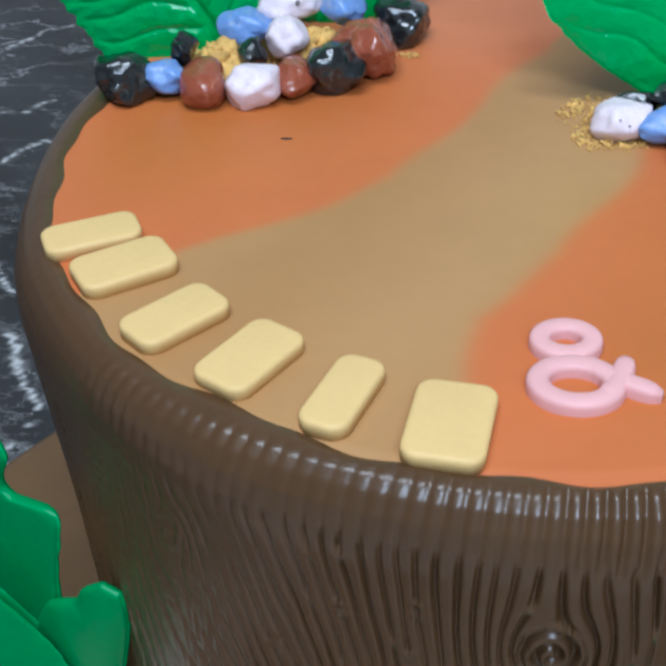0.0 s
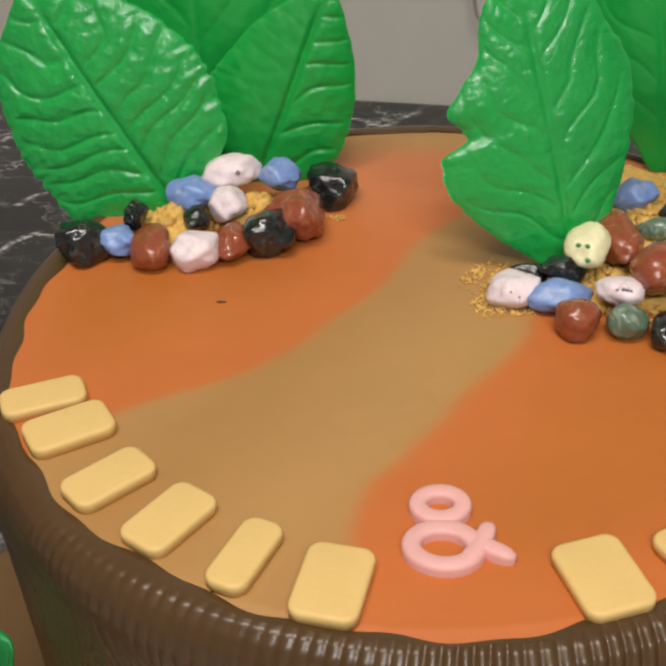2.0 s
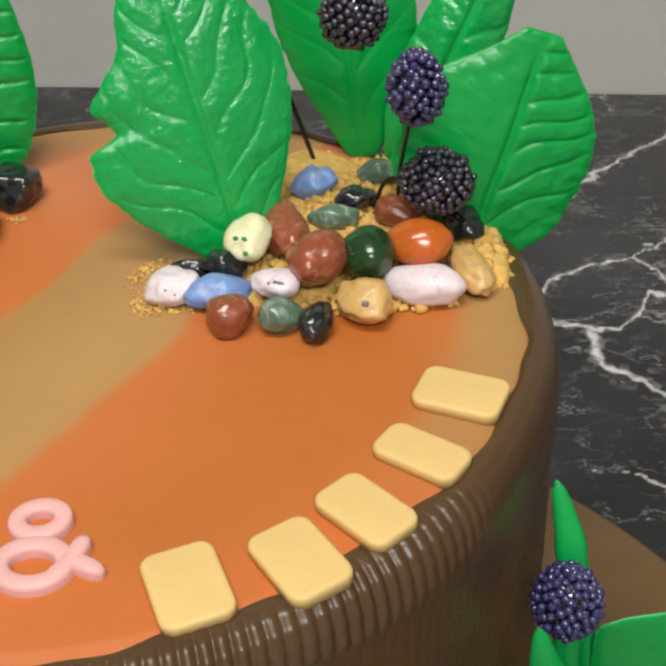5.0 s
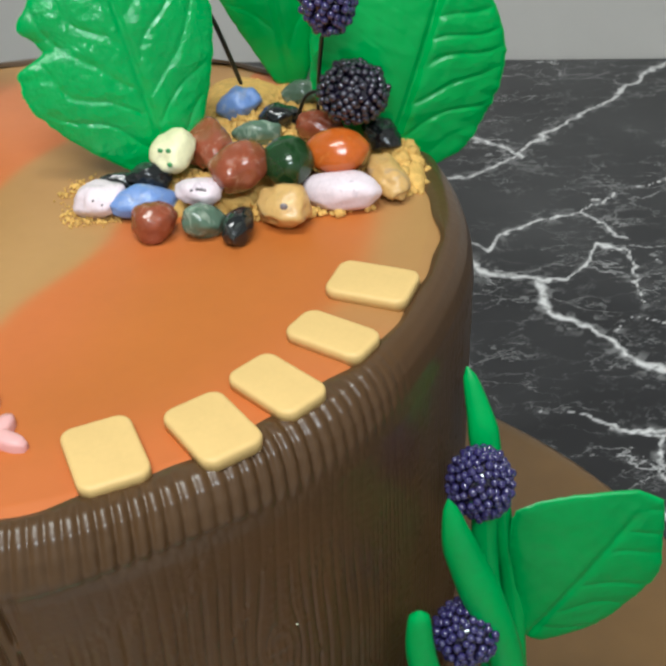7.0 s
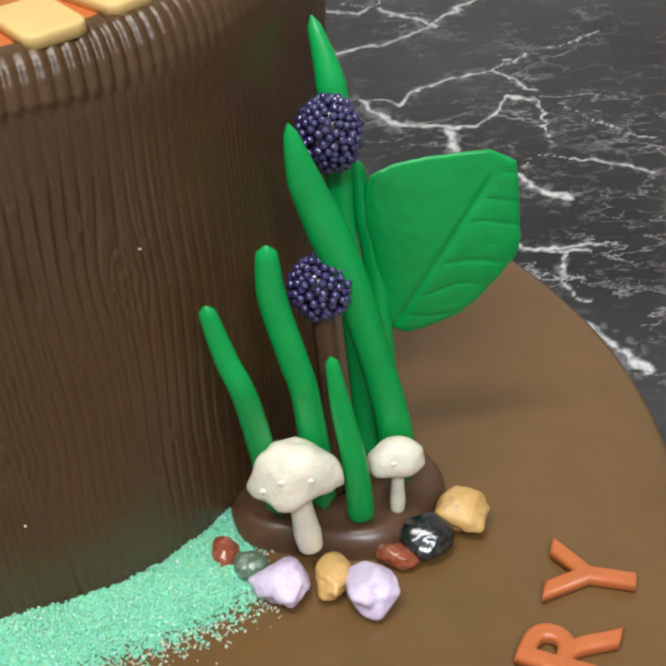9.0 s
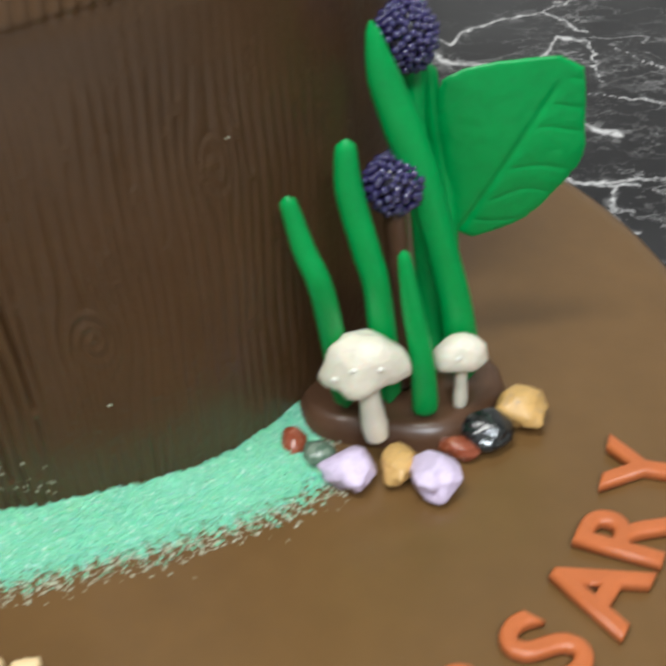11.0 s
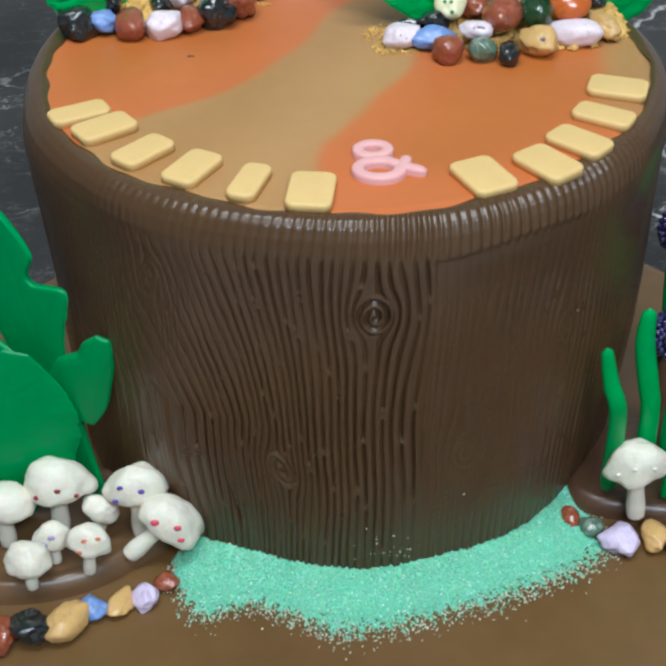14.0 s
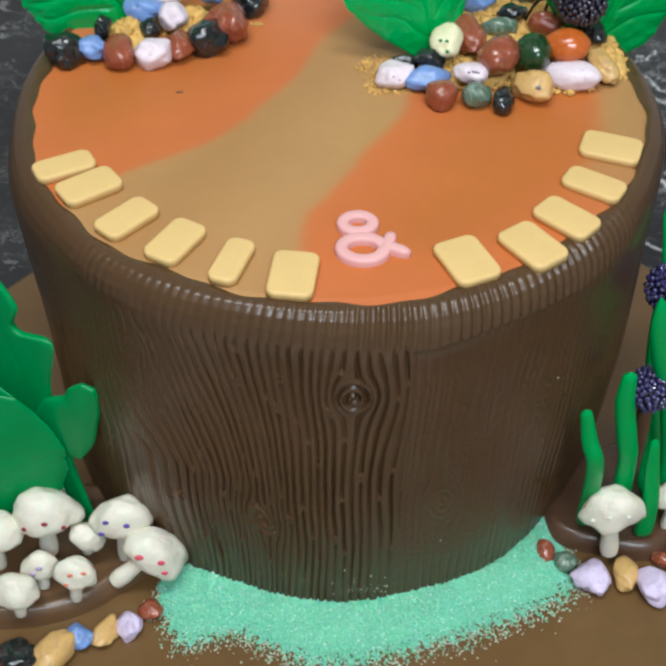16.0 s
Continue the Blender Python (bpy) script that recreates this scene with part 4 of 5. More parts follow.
# ---- mounds under the plants on the board ----
def mound(name, cx, cy, rx, ry, turn, h, mat, z0=0.0, lip=0.0, seed=0, rough=0.12):
    n, m = 120, 30
    a = np.linspace(0, 2 * np.pi, n, endpoint=False)
    q = np.linspace(0, 1, m)
    A, Q = np.meshgrid(a, q, indexing="ij")
    wav = 1 + rough * 0.6 * np.sin(3 * A + seed) + rough * 0.4 * np.sin(5 * A + 2 * seed)
    x, y = rx * Q * wav * np.cos(A), ry * Q * wav * np.sin(A)
    z = h * np.clip(1 - Q ** 5, 0, 1) ** 0.5 + lip * np.exp(-((Q - 0.86) / 0.09) ** 2) + 0.10 * h * np.sin(x * 160 + seed) * np.sin(y * 140) * (1 - Q)
    z = np.where(Q > 0.999, -0.0008, z)
    c, s = math.cos(radians(turn)), math.sin(radians(turn))
    return big_mesh(name, np.stack([cx + c * x - s * y, cy + s * x + c * y, z0 + z], -1).reshape(-1, 3), grid_faces(n, m, True), mat)


tagged(mound("fondant_mound", -0.128, -0.088, 0.059, 0.035, 7, 0.0062, M_MOUND_TAN, lip=0.0028, seed=1, rough=0.06), "low brown fondant mound under the mushrooms", "mound", "fondant mounds")
tagged(mound("fondant_mound", 0.116, -0.0775, 0.0335, 0.0300, 0, 0.0085, M_MOUND, lip=0.001, seed=4, rough=0.08), "low brown fondant mound under the grass blades", "mound", "fondant mounds")


# ---- mushrooms ----
def mushroom(base, cap, width, height, label, spots=(), tilt=(0, 0), stem_r=0.0032, mat=None, flat=False, skew=0.0, spot_colour="red"):
    mat = mat or M_MUSH
    width, height = width * (1.0 if flat else 1.02), height * (1.0 if flat else 1.05)
    top = tagged(new("fondant_mushroom"), label, "mushroom", "fondant mushrooms")
    axis = (Vector(cap) - Vector(base)).normalized()
    axis = (axis + Vector((tilt[0], tilt[1], 0))).normalized()
    across = axis.cross(Vector((0, 0, 1))) if flat else Vector((1, 0, 0)) - axis * axis.x
    across.normalize()
    rot = Matrix((across, axis.cross(across), axis)).transposed()
    seed = base[0] * 900
    prof = [(0.0, 0.52), (0.22, 0.50), (0.42, 0.44), (0.62, 0.34), (0.79, 0.18), (0.92, -0.02), (0.99, -0.20), (0.985, -0.33), (0.92, -0.42), (0.78, -0.46), (0.55, -0.40), (0.30, -0.34), (0.0, -0.32)]
    squash = 0.36 if flat else 1.0
    if flat:
        prof = prof[:8] + [(0.93, -0.41), (0.80, -0.47), (0.55, -0.50), (0.30, -0.51), (0.0, -0.51)]

    def surface(u, ang):
        r, z = np.interp(u, np.linspace(0, 1, len(prof)), [p[0] for p in prof]), np.interp(u, np.linspace(0, 1, len(prof)), [p[1] for p in prof])
        d = Vector((r * math.cos(ang), r * math.sin(ang), z))
        k = 1 + 0.20 * noise.noise(d * 1.2 + Vector((seed, 0, 0))) + 0.07 * noise.noise(d * 3.0 + Vector((0, seed, 0))) + 0.03 * noise.noise(d * 7.0 + Vector((0, seed, 0)))
        p = rot @ Vector((d.x * width / 2 * k, d.y * width / 2 * k * (0.92 if flat else 0.72), d.z * height * k * (1.0 if flat else 0.80) + skew * d.x * height))
        return Vector(cap) + Vector((p.x, p.y, p.z * squash))

    n, m = 40, 26
    co = [surface(j / (m - 1), 2 * math.pi * i / n) for i in range(n) for j in range(m)]
    big_mesh("cap", co, grid_faces(n, m, True)[:, ::-1], mat, top)
    b, c = Vector(base), Vector(cap)
    mid = b.lerp(c, 0.5)
    tube("stem", [b + Vector((0, 0, 0)), b.lerp(c, 0.2), mid, c], [stem_r * 0.95, stem_r * 1.1, stem_r * 0.9, stem_r * 0.8], mat, top, flat=0.9)
    for sx, sz, size in spots:
        # a spot at sx (-1..1 across) and sz (0..1 down from the crown) of the side that faces the front
        p = surface(0.06 + 0.46 * sz, 0)
        want = None
        best = 1e9
        for k in range(72):
            ang = 2 * math.pi * k / 72
            for jj in range(8, 60):
                q = surface(jj / 100, ang)
                if q.y - cap[1] > 0.0 and not flat:
                    continue
                e = ((q.x - cap[0]) / (width / 2) - sx) ** 2 + ((q.z - cap[2]) / (height * 0.5) - sz - 0.40) ** 2 if not flat else ((q.x - cap[0]) / (width / 2) - sx) ** 2 + ((q.y - cap[1]) / (width / 2) - sz) ** 2 + (1 if q.z < cap[2] else 0)
                if e < best:
                    best, want = e, q
        size *= 1.22
        blob("spot", want, (size, size * (0.42 if not flat else 0.9), size * (0.85 if not flat else 0.28)), M_SPOT[spot_colour], top)
    return top


MUSH = "ivory fondant mushroom with %s spots on the mound"
mushroom((-0.1399, -0.0982, 0.006), (-0.1400, -0.0955, 0.0285), 0.0250, 0.0165, "plain ivory fondant mushroom with a broad cap", tilt=(0, -0.05))
mushroom((-0.1203, -0.0925, 0.006), (-0.1187, -0.0910, 0.0334), 0.0278, 0.0185, MUSH % "dark red", [(0.1, -0.30, 0.0011), (-0.52, -0.62, 0.0011), (0.55, -0.68, 0.0011)], (0, -0.05), 0.0036)
mushroom((-0.0887, -0.0967, 0.005), (-0.0888, -0.0945, 0.0322), 0.0232, 0.0178, MUSH % "violet", [(-0.45, -0.1, 0.0011), (0.25, -0.35, 0.0012), (-0.6, -0.75, 0.0011)], (0.10, -0.05), 0.0034, spot_colour="violet", skew=0.10)
mushroom((-0.0935, -0.1085, 0.006), (-0.0757, -0.1055, 0.0220), 0.0268, 0.0182, MUSH % "pink", [(-0.45, 0.1, 0.0015), (0.20, -0.15, 0.0013), (0.25, -0.75, 0.0012)], (-0.55, -0.10), 0.0036, spot_colour="pink", skew=-0.16)
mushroom((-0.1050, -0.0930, 0.006), (-0.1022, -0.0960, 0.0210), 0.0158, 0.0085, "small ivory fondant mushroom tipped to one side", tilt=(0.5, -0.1), stem_r=0.0022)
mushroom((-0.1209, -0.1092, 0.006), (-0.1208, -0.1070, 0.0190), 0.0150, 0.0125, MUSH % "pale lavender", [(0.0, 0.0, 0.0012), (-0.3, -0.5, 0.0012)], (0.1, -0.1), 0.0022, spot_colour="lavender")
mushroom((-0.1078, -0.1158, 0.006), (-0.1062, -0.1140, 0.0232), 0.0168, 0.0135, MUSH % "coral", [(-0.15, -0.05, 0.0010), (0.45, 0.0, 0.0010), (-0.4, -0.7, 0.0009)], (0.12, -0.1), 0.0023, spot_colour="coral")
mushroom((-0.1286, -0.1216, 0.006), (-0.1287, -0.1195, 0.0209), 0.0184, 0.0140, "small plain ivory fondant mushroom near the edge", tilt=(0, -0.1), stem_r=0.0023)
mushroom((-0.1500, -0.1240, 0.004), (-0.1500, -0.1235, 0.0110), 0.0110, 0.0080, "tiny plain ivory fondant mushroom", tilt=(0, -0.2), stem_r=0.0018)
mushroom((0.1071, -0.1068, 0.006), (0.1040, -0.1050, 0.0357), 0.0244, 0.0190, MUSH % "raised ivory", [(-0.25, -0.25, 0.0009), (0.35, -0.30, 0.0009), (-0.65, -0.7, 0.0009)], (0, -0.08), 0.0036, spot_colour="ivory")
mushroom((0.1329, -0.0959, 0.007), (0.1337, -0.0945, 0.0272), 0.0163, 0.0120, "small ivory fondant mushroom beside a grass blade", [(-0.2, -0.3, 0.0009)], (0, -0.1), 0.0021, spot_colour="ivory")
mushroom((-0.0520, -0.2068, 0.0034), (-0.0585, -0.1860, 0.0042), 0.0270, 0.0175, "white fondant mushroom with blue spots lying flat", [(-0.25, 0.35, 0.0016), (0.30, 0.25, 0.0016), (-0.45, -0.15, 0.0015)], (-0.05, 0), 0.0038, M_MUSH2, True, spot_colour="blue")
mushroom((0.0255, -0.2165, 0.0034), (0.0428, -0.2012, 0.0042), 0.0275, 0.0175, "white fondant mushroom with faint blue spots lying flat", [(0.1, 0.35, 0.0016), (0.2, -0.2, 0.0016)], (0, 0), 0.0038, M_MUSH2, True, spot_colour="blue")


# ---- writing ----
def glyph(name, char, x, y, z, size, turn, mat, label, bold=0.0, extrude=0.0015, bevel=0.0008, category="letter", group="", sx=1.0, res=6):
    c = bpy.data.curves.new(name, "FONT")
    c.body, c.size, c.align_x, c.align_y = char, size, "CENTER", "CENTER"
    c.extrude, c.bevel_depth, c.bevel_resolution, c.offset, c.resolution_u = extrude, bevel, 2, bold, res
    tmp = new(name, c)
    bpy.context.view_layer.update()
    me = bpy.data.meshes.new_from_object(tmp.evaluated_get(bpy.context.evaluated_depsgraph_get()))
    bpy.data.objects.remove(tmp)
    bpy.data.curves.remove(c)
    co = np.empty(len(me.vertices) * 3)
    me.vertices.foreach_get("co", co)
    co = co.reshape(-1, 3)
    co[:, :2] -= (co[:, :2].max(0) + co[:, :2].min(0)) / 2
    co[:, 0] *= sx
    me.vertices.foreach_set("co", co.ravel())
    me.materials.clear()
    me.materials.append(mat)
    ob = new(name, me)
    ob.matrix_world = pose(x, y, z + extrude + bevel, 0, 0, turn)
    return tagged(ob, label, category, group)


def ring_letter(char, ang, r):
    glyph("fondant_letter", char, BX + r * math.cos(radians(ang)), BY + r * math.sin(radians(ang)), 0.0, 0.0325, ang + 90, M_WORD, "orange fondant letter %s on the board" % char,
          bold=-0.0003, extrude=0.0006, bevel=0.0013, group="letters round the board")


for char, ang, r in (("H", -140.8, 0.1785), ("A", -134.0, 0.1790), ("P", -127.0, 0.1765), ("P", -119.7, 0.1745), ("Y", -112.6, 0.1740)):
    ring_letter(char, ang, r)
for char, ang, r in (("A", -88.0, 0.1730), ("N", -80.5, 0.1730), ("N", -73.0, 0.1732), ("I", -67.2, 0.1738), ("V", -62.0, 0.1745), ("E", -55.3, 0.1775), ("R", -48.6, 0.1810),
                     ("S", -41.8, 0.1850), ("A", -34.6, 0.1870), ("R", -27.4, 0.1875), ("Y", -19.6, 0.1890)):
    ring_letter(char, ang, r)


def stroke_letter(name, strokes, label, category):
    """A hand-cut letter: each stroke is a line of points and a half-width at each end or point."""
    bm = bmesh.new()
    for n, (pts, widths) in enumerate(strokes):
        p = np.array(pts, float)
        if len(p) > 2:
            k, q = np.arange(len(p)), np.linspace(0, len(p) - 1, 40)
            i = np.clip(q.astype(int), 0, len(p) - 2)
            t = (q - i)[:, None]
            e = np.vstack([2 * p[0] - p[1], p, 2 * p[-1] - p[-2]])
            a, b, c, d = e[i], e[i + 1], e[i + 2], e[i + 3]
            p = 0.5 * (2 * b + (c - a) * t + (2 * a - 5 * b + 4 * c - d) * t ** 2 + (3 * b - a - 3 * c + d) * t ** 3)
        w = np.interp(np.linspace(0, 1, len(p)), np.linspace(0, 1, len(widths)), widths) - 0.0009
        tg = np.gradient(p, axis=0)
        tg /= np.linalg.norm(tg, axis=1)[:, None]
        nm = np.stack([-tg[:, 1], tg[:, 0]], -1)
        cap = [p[-1] + w[-1] * (0.35 * math.cos(x) * tg[-1] + math.copysign(abs(math.sin(x)) ** 0.5, math.sin(x)) * nm[-1]) for x in np.linspace(1.2, -1.2, 7)]
        cup = [p[0] + w[0] * (-0.35 * math.cos(x) * tg[0] + math.copysign(abs(math.sin(x)) ** 0.5, math.sin(x)) * nm[0]) for x in np.linspace(-1.2, 1.2, 7)]
        ring = list(p + nm * w[:, None]) + cap + list((p - nm * w[:, None])[::-1]) + cup
        c = bpy.data.curves.new(name, "CURVE")
        c.dimensions, c.fill_mode, c.extrude, c.bevel_depth, c.bevel_resolution, c.offset = "2D", "BOTH", 0.0014 + 0.00007 * n, 0.0011, 2, 0.0
        sp = c.splines.new("POLY")
        sp.points.add(len(ring) - 1)
        sp.use_cyclic_u = True
        for pt, r in zip(sp.points, ring):
            pt.co = (r[0], r[1], 0, 1)
        tmp = new(name, c)
        bpy.context.view_layer.update()
        me = bpy.data.meshes.new_from_object(tmp.evaluated_get(bpy.context.evaluated_depsgraph_get()))
        bpy.data.objects.remove(tmp)
        bm.from_mesh(me)
        bpy.data.meshes.remove(me)
    low = min(v.co.z for v in bm.verts)
    for v in bm.verts:
        v.co.z -= low
    return tagged(part(name, bm, M_DIGIT, smooth=False), label, category)


stroke_letter("fondant_number", [([(-0.0289, -0.1809), (-0.0295, -0.1723)], [0.0033, 0.0019]),
                                 ([(-0.0302, -0.1809), (-0.0183, -0.1824), (-0.0066, -0.1858)], [0.0041, 0.0037, 0.0048]),
                                 ([(-0.0282, -0.1797), (-0.0304, -0.1973)], [0.0039, 0.0039]),
                                 ([(-0.0309, -0.1980), (-0.0231, -0.1940), (-0.0157, -0.1967), (-0.0122, -0.2047), (-0.0149, -0.2134), (-0.0209, -0.2173), (-0.0272, -0.2163), (-0.0318, -0.2116), (-0.0339, -0.2054)],
                                  [0.0028, 0.0033, 0.0043, 0.0047, 0.0045, 0.0041, 0.0037, 0.0041, 0.0048]),
                                 ([(-0.0333, -0.2106), (-0.0427, -0.2170)], [0.0039, 0.0014])], "large sand-coloured fondant number 5 on the board", "number")
stroke_letter("fondant_letter", [([(0.0042, -0.1768), (0.0024, -0.1901)], [0.0030, 0.0032]), ([(-0.0002, -0.1794), (0.0091, -0.1813)], [0.0017, 0.0017]),
                                 ([(0.0015, -0.1899), (0.0083, -0.1896)], [0.0018, 0.0022])], "small sand-coloured fondant letter t beside the number", "letter")
stroke_letter("fondant_letter", [([(0.0141, -0.1778), (0.0119, -0.1918)], [0.0027, 0.0027]), ([(0.0134, -0.1847), (0.0186, -0.1827), (0.0223, -0.1860), (0.0219, -0.1926)], [0.0018, 0.0023, 0.0025, 0.0026]),
                                 ([(0.0090, -0.1914), (0.0154, -0.1920)], [0.0014, 0.0014]), ([(0.0184, -0.1928), (0.0250, -0.1933)], [0.0014, 0.0014]),
                                 ([(0.0107, -0.1784), (0.0157, -0.1778)], [0.0014, 0.0014])], "small sand-coloured fondant letter h beside the number", "letter")


def swept_letter(name, strokes, label, category, mat, z, height):
    """A letter of soft-edged bands, closed rings or open strokes, rolled from fondant."""
    bm = bmesh.new()
    for n, (pts, w, closed) in enumerate(strokes):
        p = np.array(pts, float)
        tg = np.roll(p, -1, 0) - np.roll(p, 1, 0) if closed else np.gradient(p, axis=0)
        tg /= np.linalg.norm(tg, axis=1)[:, None]
        nm = np.stack([-tg[:, 1], tg[:, 0]], -1)
        h = height + 0.00006 * n
        section = [(-1.0, 0.0), (-1.0, 0.62), (-0.90, 0.84), (-0.66, 0.97), (0.0, 1.0), (0.66, 0.97), (0.90, 0.84), (1.0, 0.62), (1.0, 0.0)]
        rows = []
        for i in range(len(p)):
            e = min(i, len(p) - 1 - i)
            k = 1.0 if closed else (0.45, 0.86, 1.0)[min(e, 2)]
            rows.append([bm.verts.new((p[i][0] + nm[i][0] * q * w * k, p[i][1] + nm[i][1] * q * w * k, z + r * h * (1.0 if closed else (0.75, 0.96, 1.0)[min(e, 2)]))) for q, r in section])
        for i in range(len(p) if closed else len(p) - 1):
            u, v = rows[i], rows[(i + 1) % len(p)]
            for j in range(len(section) - 1):
                bm.faces.new((u[j], u[j + 1], v[j + 1], v[j]))
        if not closed:
            bm.faces.new(rows[0])
            bm.faces.new(rows[-1][::-1])
    bmesh.ops.recalc_face_normals(bm, faces=bm.faces[:])
    return tagged(part(name, bm, mat), label, category)


def oval(cx, cy, rx, ry, turn, n=32):
    c, d = math.cos(radians(turn)), math.sin(radians(turn))
    pts = [(rx * math.cos(k * 2 * math.pi / n), ry * math.sin(k * 2 * math.pi / n)) for k in range(n)]
    return [(cx + c * x - d * y, cy + d * x + c * y) for x, y in pts]


def bend(a, m, b, n=12):
    return [tuple(a[k] * (1 - t) ** 2 + 2 * m[k] * t * (1 - t) + b[k] * t * t for k in (0, 1)) for t in [i / (n - 1) for i in range(n)]]


swept_letter("fondant_ampersand", [(oval(0.0030, -0.0793, 0.0050, 0.0043, 0), 0.0021, True), (oval(0.0036, -0.0924, 0.0070, 0.0056, -6), 0.0022, True),
                                   (bend((0.0050, -0.0852), (0.0100, -0.0912), (0.0188, -0.0955)), 0.0021, False),
                                   (bend((0.0078, -0.0970), (0.0120, -0.0930), (0.0137, -0.0848)), 0.0021, False)],
             "pink fondant ampersand on the orange cake top", "letter", M_PINK, TOP - 0.0002, 0.0030)
blob("speck", (-0.0580, 0.0049, TOP + 0.0002), (0.0016, 0.0004, 0.0003), M_WIRE, cake, "tiny dark speck")


def name_bar(ang, r, width):
    """A plain bar in place of one letter of a name."""
    rows = []
    for inset, z in ((0.0, 0.0), (0.0, 0.0024), (0.0002, 0.0029), (0.0006, 0.0032), (0.0012, 0.0033)):
        hx, hy, rad = 0.0108 - inset, width * 0.37 - inset, 0.0034 - inset
        rows.append([(sx * (hx - rad) + rad * math.cos(t), sy * (hy - rad) + rad * math.sin(t), z) for sx, sy, t0 in ((1, 1, 0), (-1, 1, 90), (-1, -1, 180), (1, -1, 270)) for t in (radians(t0 + 15 * i) for i in range(7))])
    n = len(rows[0])
    verts = [p for row in rows for p in row]
    faces = [(k * n + i, k * n + (i + 1) % n, (k + 1) * n + (i + 1) % n, (k + 1) * n + i) for k in range(len(rows) - 1) for i in range(n)]
    faces += [tuple(range(n - 1, -1, -1)), tuple(range((len(rows) - 1) * n, len(rows) * n))]
    ob = mesh_object("fondant_bar", verts, faces, M_BAR)
    ob.matrix_world = pose(r * math.cos(radians(ang)), r * math.sin(radians(ang)), TOP - 0.0002, 0, 0, ang)
    tagged(ob, "pale yellow fondant bar along the cake rim", "fondant bar", "bars along the rim")


# ---- cable on the wall ----
tagged(tube("wall_cable", [(0.0350, 0.664, 0.46), (0.0365, 0.666, 0.10), (0.0395, 0.666, 0.010), (0.0479, 0.6653, -0.0138), (0.0573, 0.664, -0.0382), (0.0652, 0.6628, -0.0595), (0.076, 0.655, -0.0855)], [0.0014] * 7, M_CABLE, seg=10, steps=60),
       "thin grey cable hanging against the wall", "cable")
# stones at the foot of the leaves, back left of the top
stone(-0.1031, 0.0288, 0.1648, 0.0071, 0.0076, 0.0056, -20.0, BLACK, 0.5, "glossy black candy pebble")
stone(-0.0918, 0.0302, 0.1644, 0.0056, 0.0054, 0.0039, 15.0, BLUE, 0.35, "blue candy pebble")
stone(-0.0878, 0.0375, 0.1690, 0.0032, 0.0043, 0.0035, -10.0, BLACK, 0.5, "small black candy pebble")
stone(-0.0816, 0.0269, 0.1641, 0.0058, 0.0089, 0.0048, -0.0, BROWN, 0.15, "smooth brown candy pebble")
stone(-0.0685, 0.0248, 0.1644, 0.0068, 0.0070, 0.0051, -10.0, WHITE, 0.3, "chalky white candy pebble")
stone(-0.0701, 0.0396, 0.1670, 0.0035, 0.0045, 0.0035, -0.0, BLACK, 0.4, "small dark candy pebble")
stone(-0.0720, 0.0494, 0.1702, 0.0073, 0.0051, 0.0038, 10.0, BLUE, 0.4, "faceted blue candy pebble")
stone(-0.0612, 0.0460, 0.1689, 0.0055, 0.0062, 0.0045, -0.0, WHITE, 0.3, "white candy pebble with a pointed top")
stone(-0.0605, 0.0592, 0.1728, 0.0088, 0.0054, 0.0044, 15.0, WHITE, 0.35, "white peanut-shaped candy pebble with a dark dot", [(0.1, 0.3, 0.0008)], "grey")
stone(-0.0582, 0.0313, 0.1638, 0.0054, 0.0067, 0.0044, -10.0, BROWN, 0.4, "wrinkled brown candy pebble")
stone(-0.0476, 0.0350, 0.1647, 0.0077, 0.0075, 0.0055, -20.0, BLACK, 0.3, "glossy black candy pebble")
stone(-0.0395, 0.0436, 0.1663, 0.0075, 0.0098, 0.0061, -15.0, BROWN, 0.4, "large wrinkled brown candy pebble")
stone(-0.0461, 0.0604, 0.1708, 0.0060, 0.0060, 0.0044, -25.0, BLUE, 0.5, "blue candy pebble with a dark chip")
stone(-0.0298, 0.0650, 0.1648, 0.0078, 0.0076, 0.0056, -0.0, BLACK, 0.3, "large black candy pebble")
# stones round the berry stems, back right of the top
stone(0.0242, 0.0058, 0.1638, 0.0069, 0.0061, 0.0044, 10.0, WHITE, 0.25, "white candy pebble with grey specks", [(-0.3, 0.5, 0.0004), (0.0, 0.3, 0.0004)], "grey")
stone(0.0364, 0.0029, 0.1634, 0.0096, 0.0054, 0.0039, 15.0, BLUE, 0.3, "long blue candy pebble")
stone(0.0403, -0.0088, 0.1639, 0.0058, 0.0061, 0.0045, -0.0, BROWN, 0.2, "round brown candy pebble")
stone(0.0526, 0.0003, 0.1670, 0.0061, 0.0048, 0.0035, -5.0, WHITE, 0.25, "white candy pebble with a dark line", [(-0.25, 0.6, 0.0005), (-0.08, 0.62, 0.0006), (0.08, 0.62, 0.0006), (0.24, 0.58, 0.0005)], "grey")
stone(0.0533, -0.0088, 0.1633, 0.0059, 0.0052, 0.0038, -0.0, GREEN, 0.3, "mottled green candy pebble")
stone(0.0630, -0.0124, 0.1630, 0.0039, 0.0064, 0.0035, -10.0, BLACK, 0.2, "glossy black candy pebble")
stone(0.0754, -0.0066, 0.1644, 0.0065, 0.0069, 0.0051, -0.0, TAN, 0.4, "tan candy pebble with a grey spot", [(0.05, 0.5, 0.0011)], "grey")
stone(0.0913, 0.0013, 0.1638, 0.0107, 0.0060, 0.0044, -18.0, WHITE, 0.1, "long smooth white candy pebble")
stone(0.1049, 0.0080, 0.1634, 0.0049, 0.0096, 0.0040, 15.0, TAN, 0.3, "long tan candy pebble")
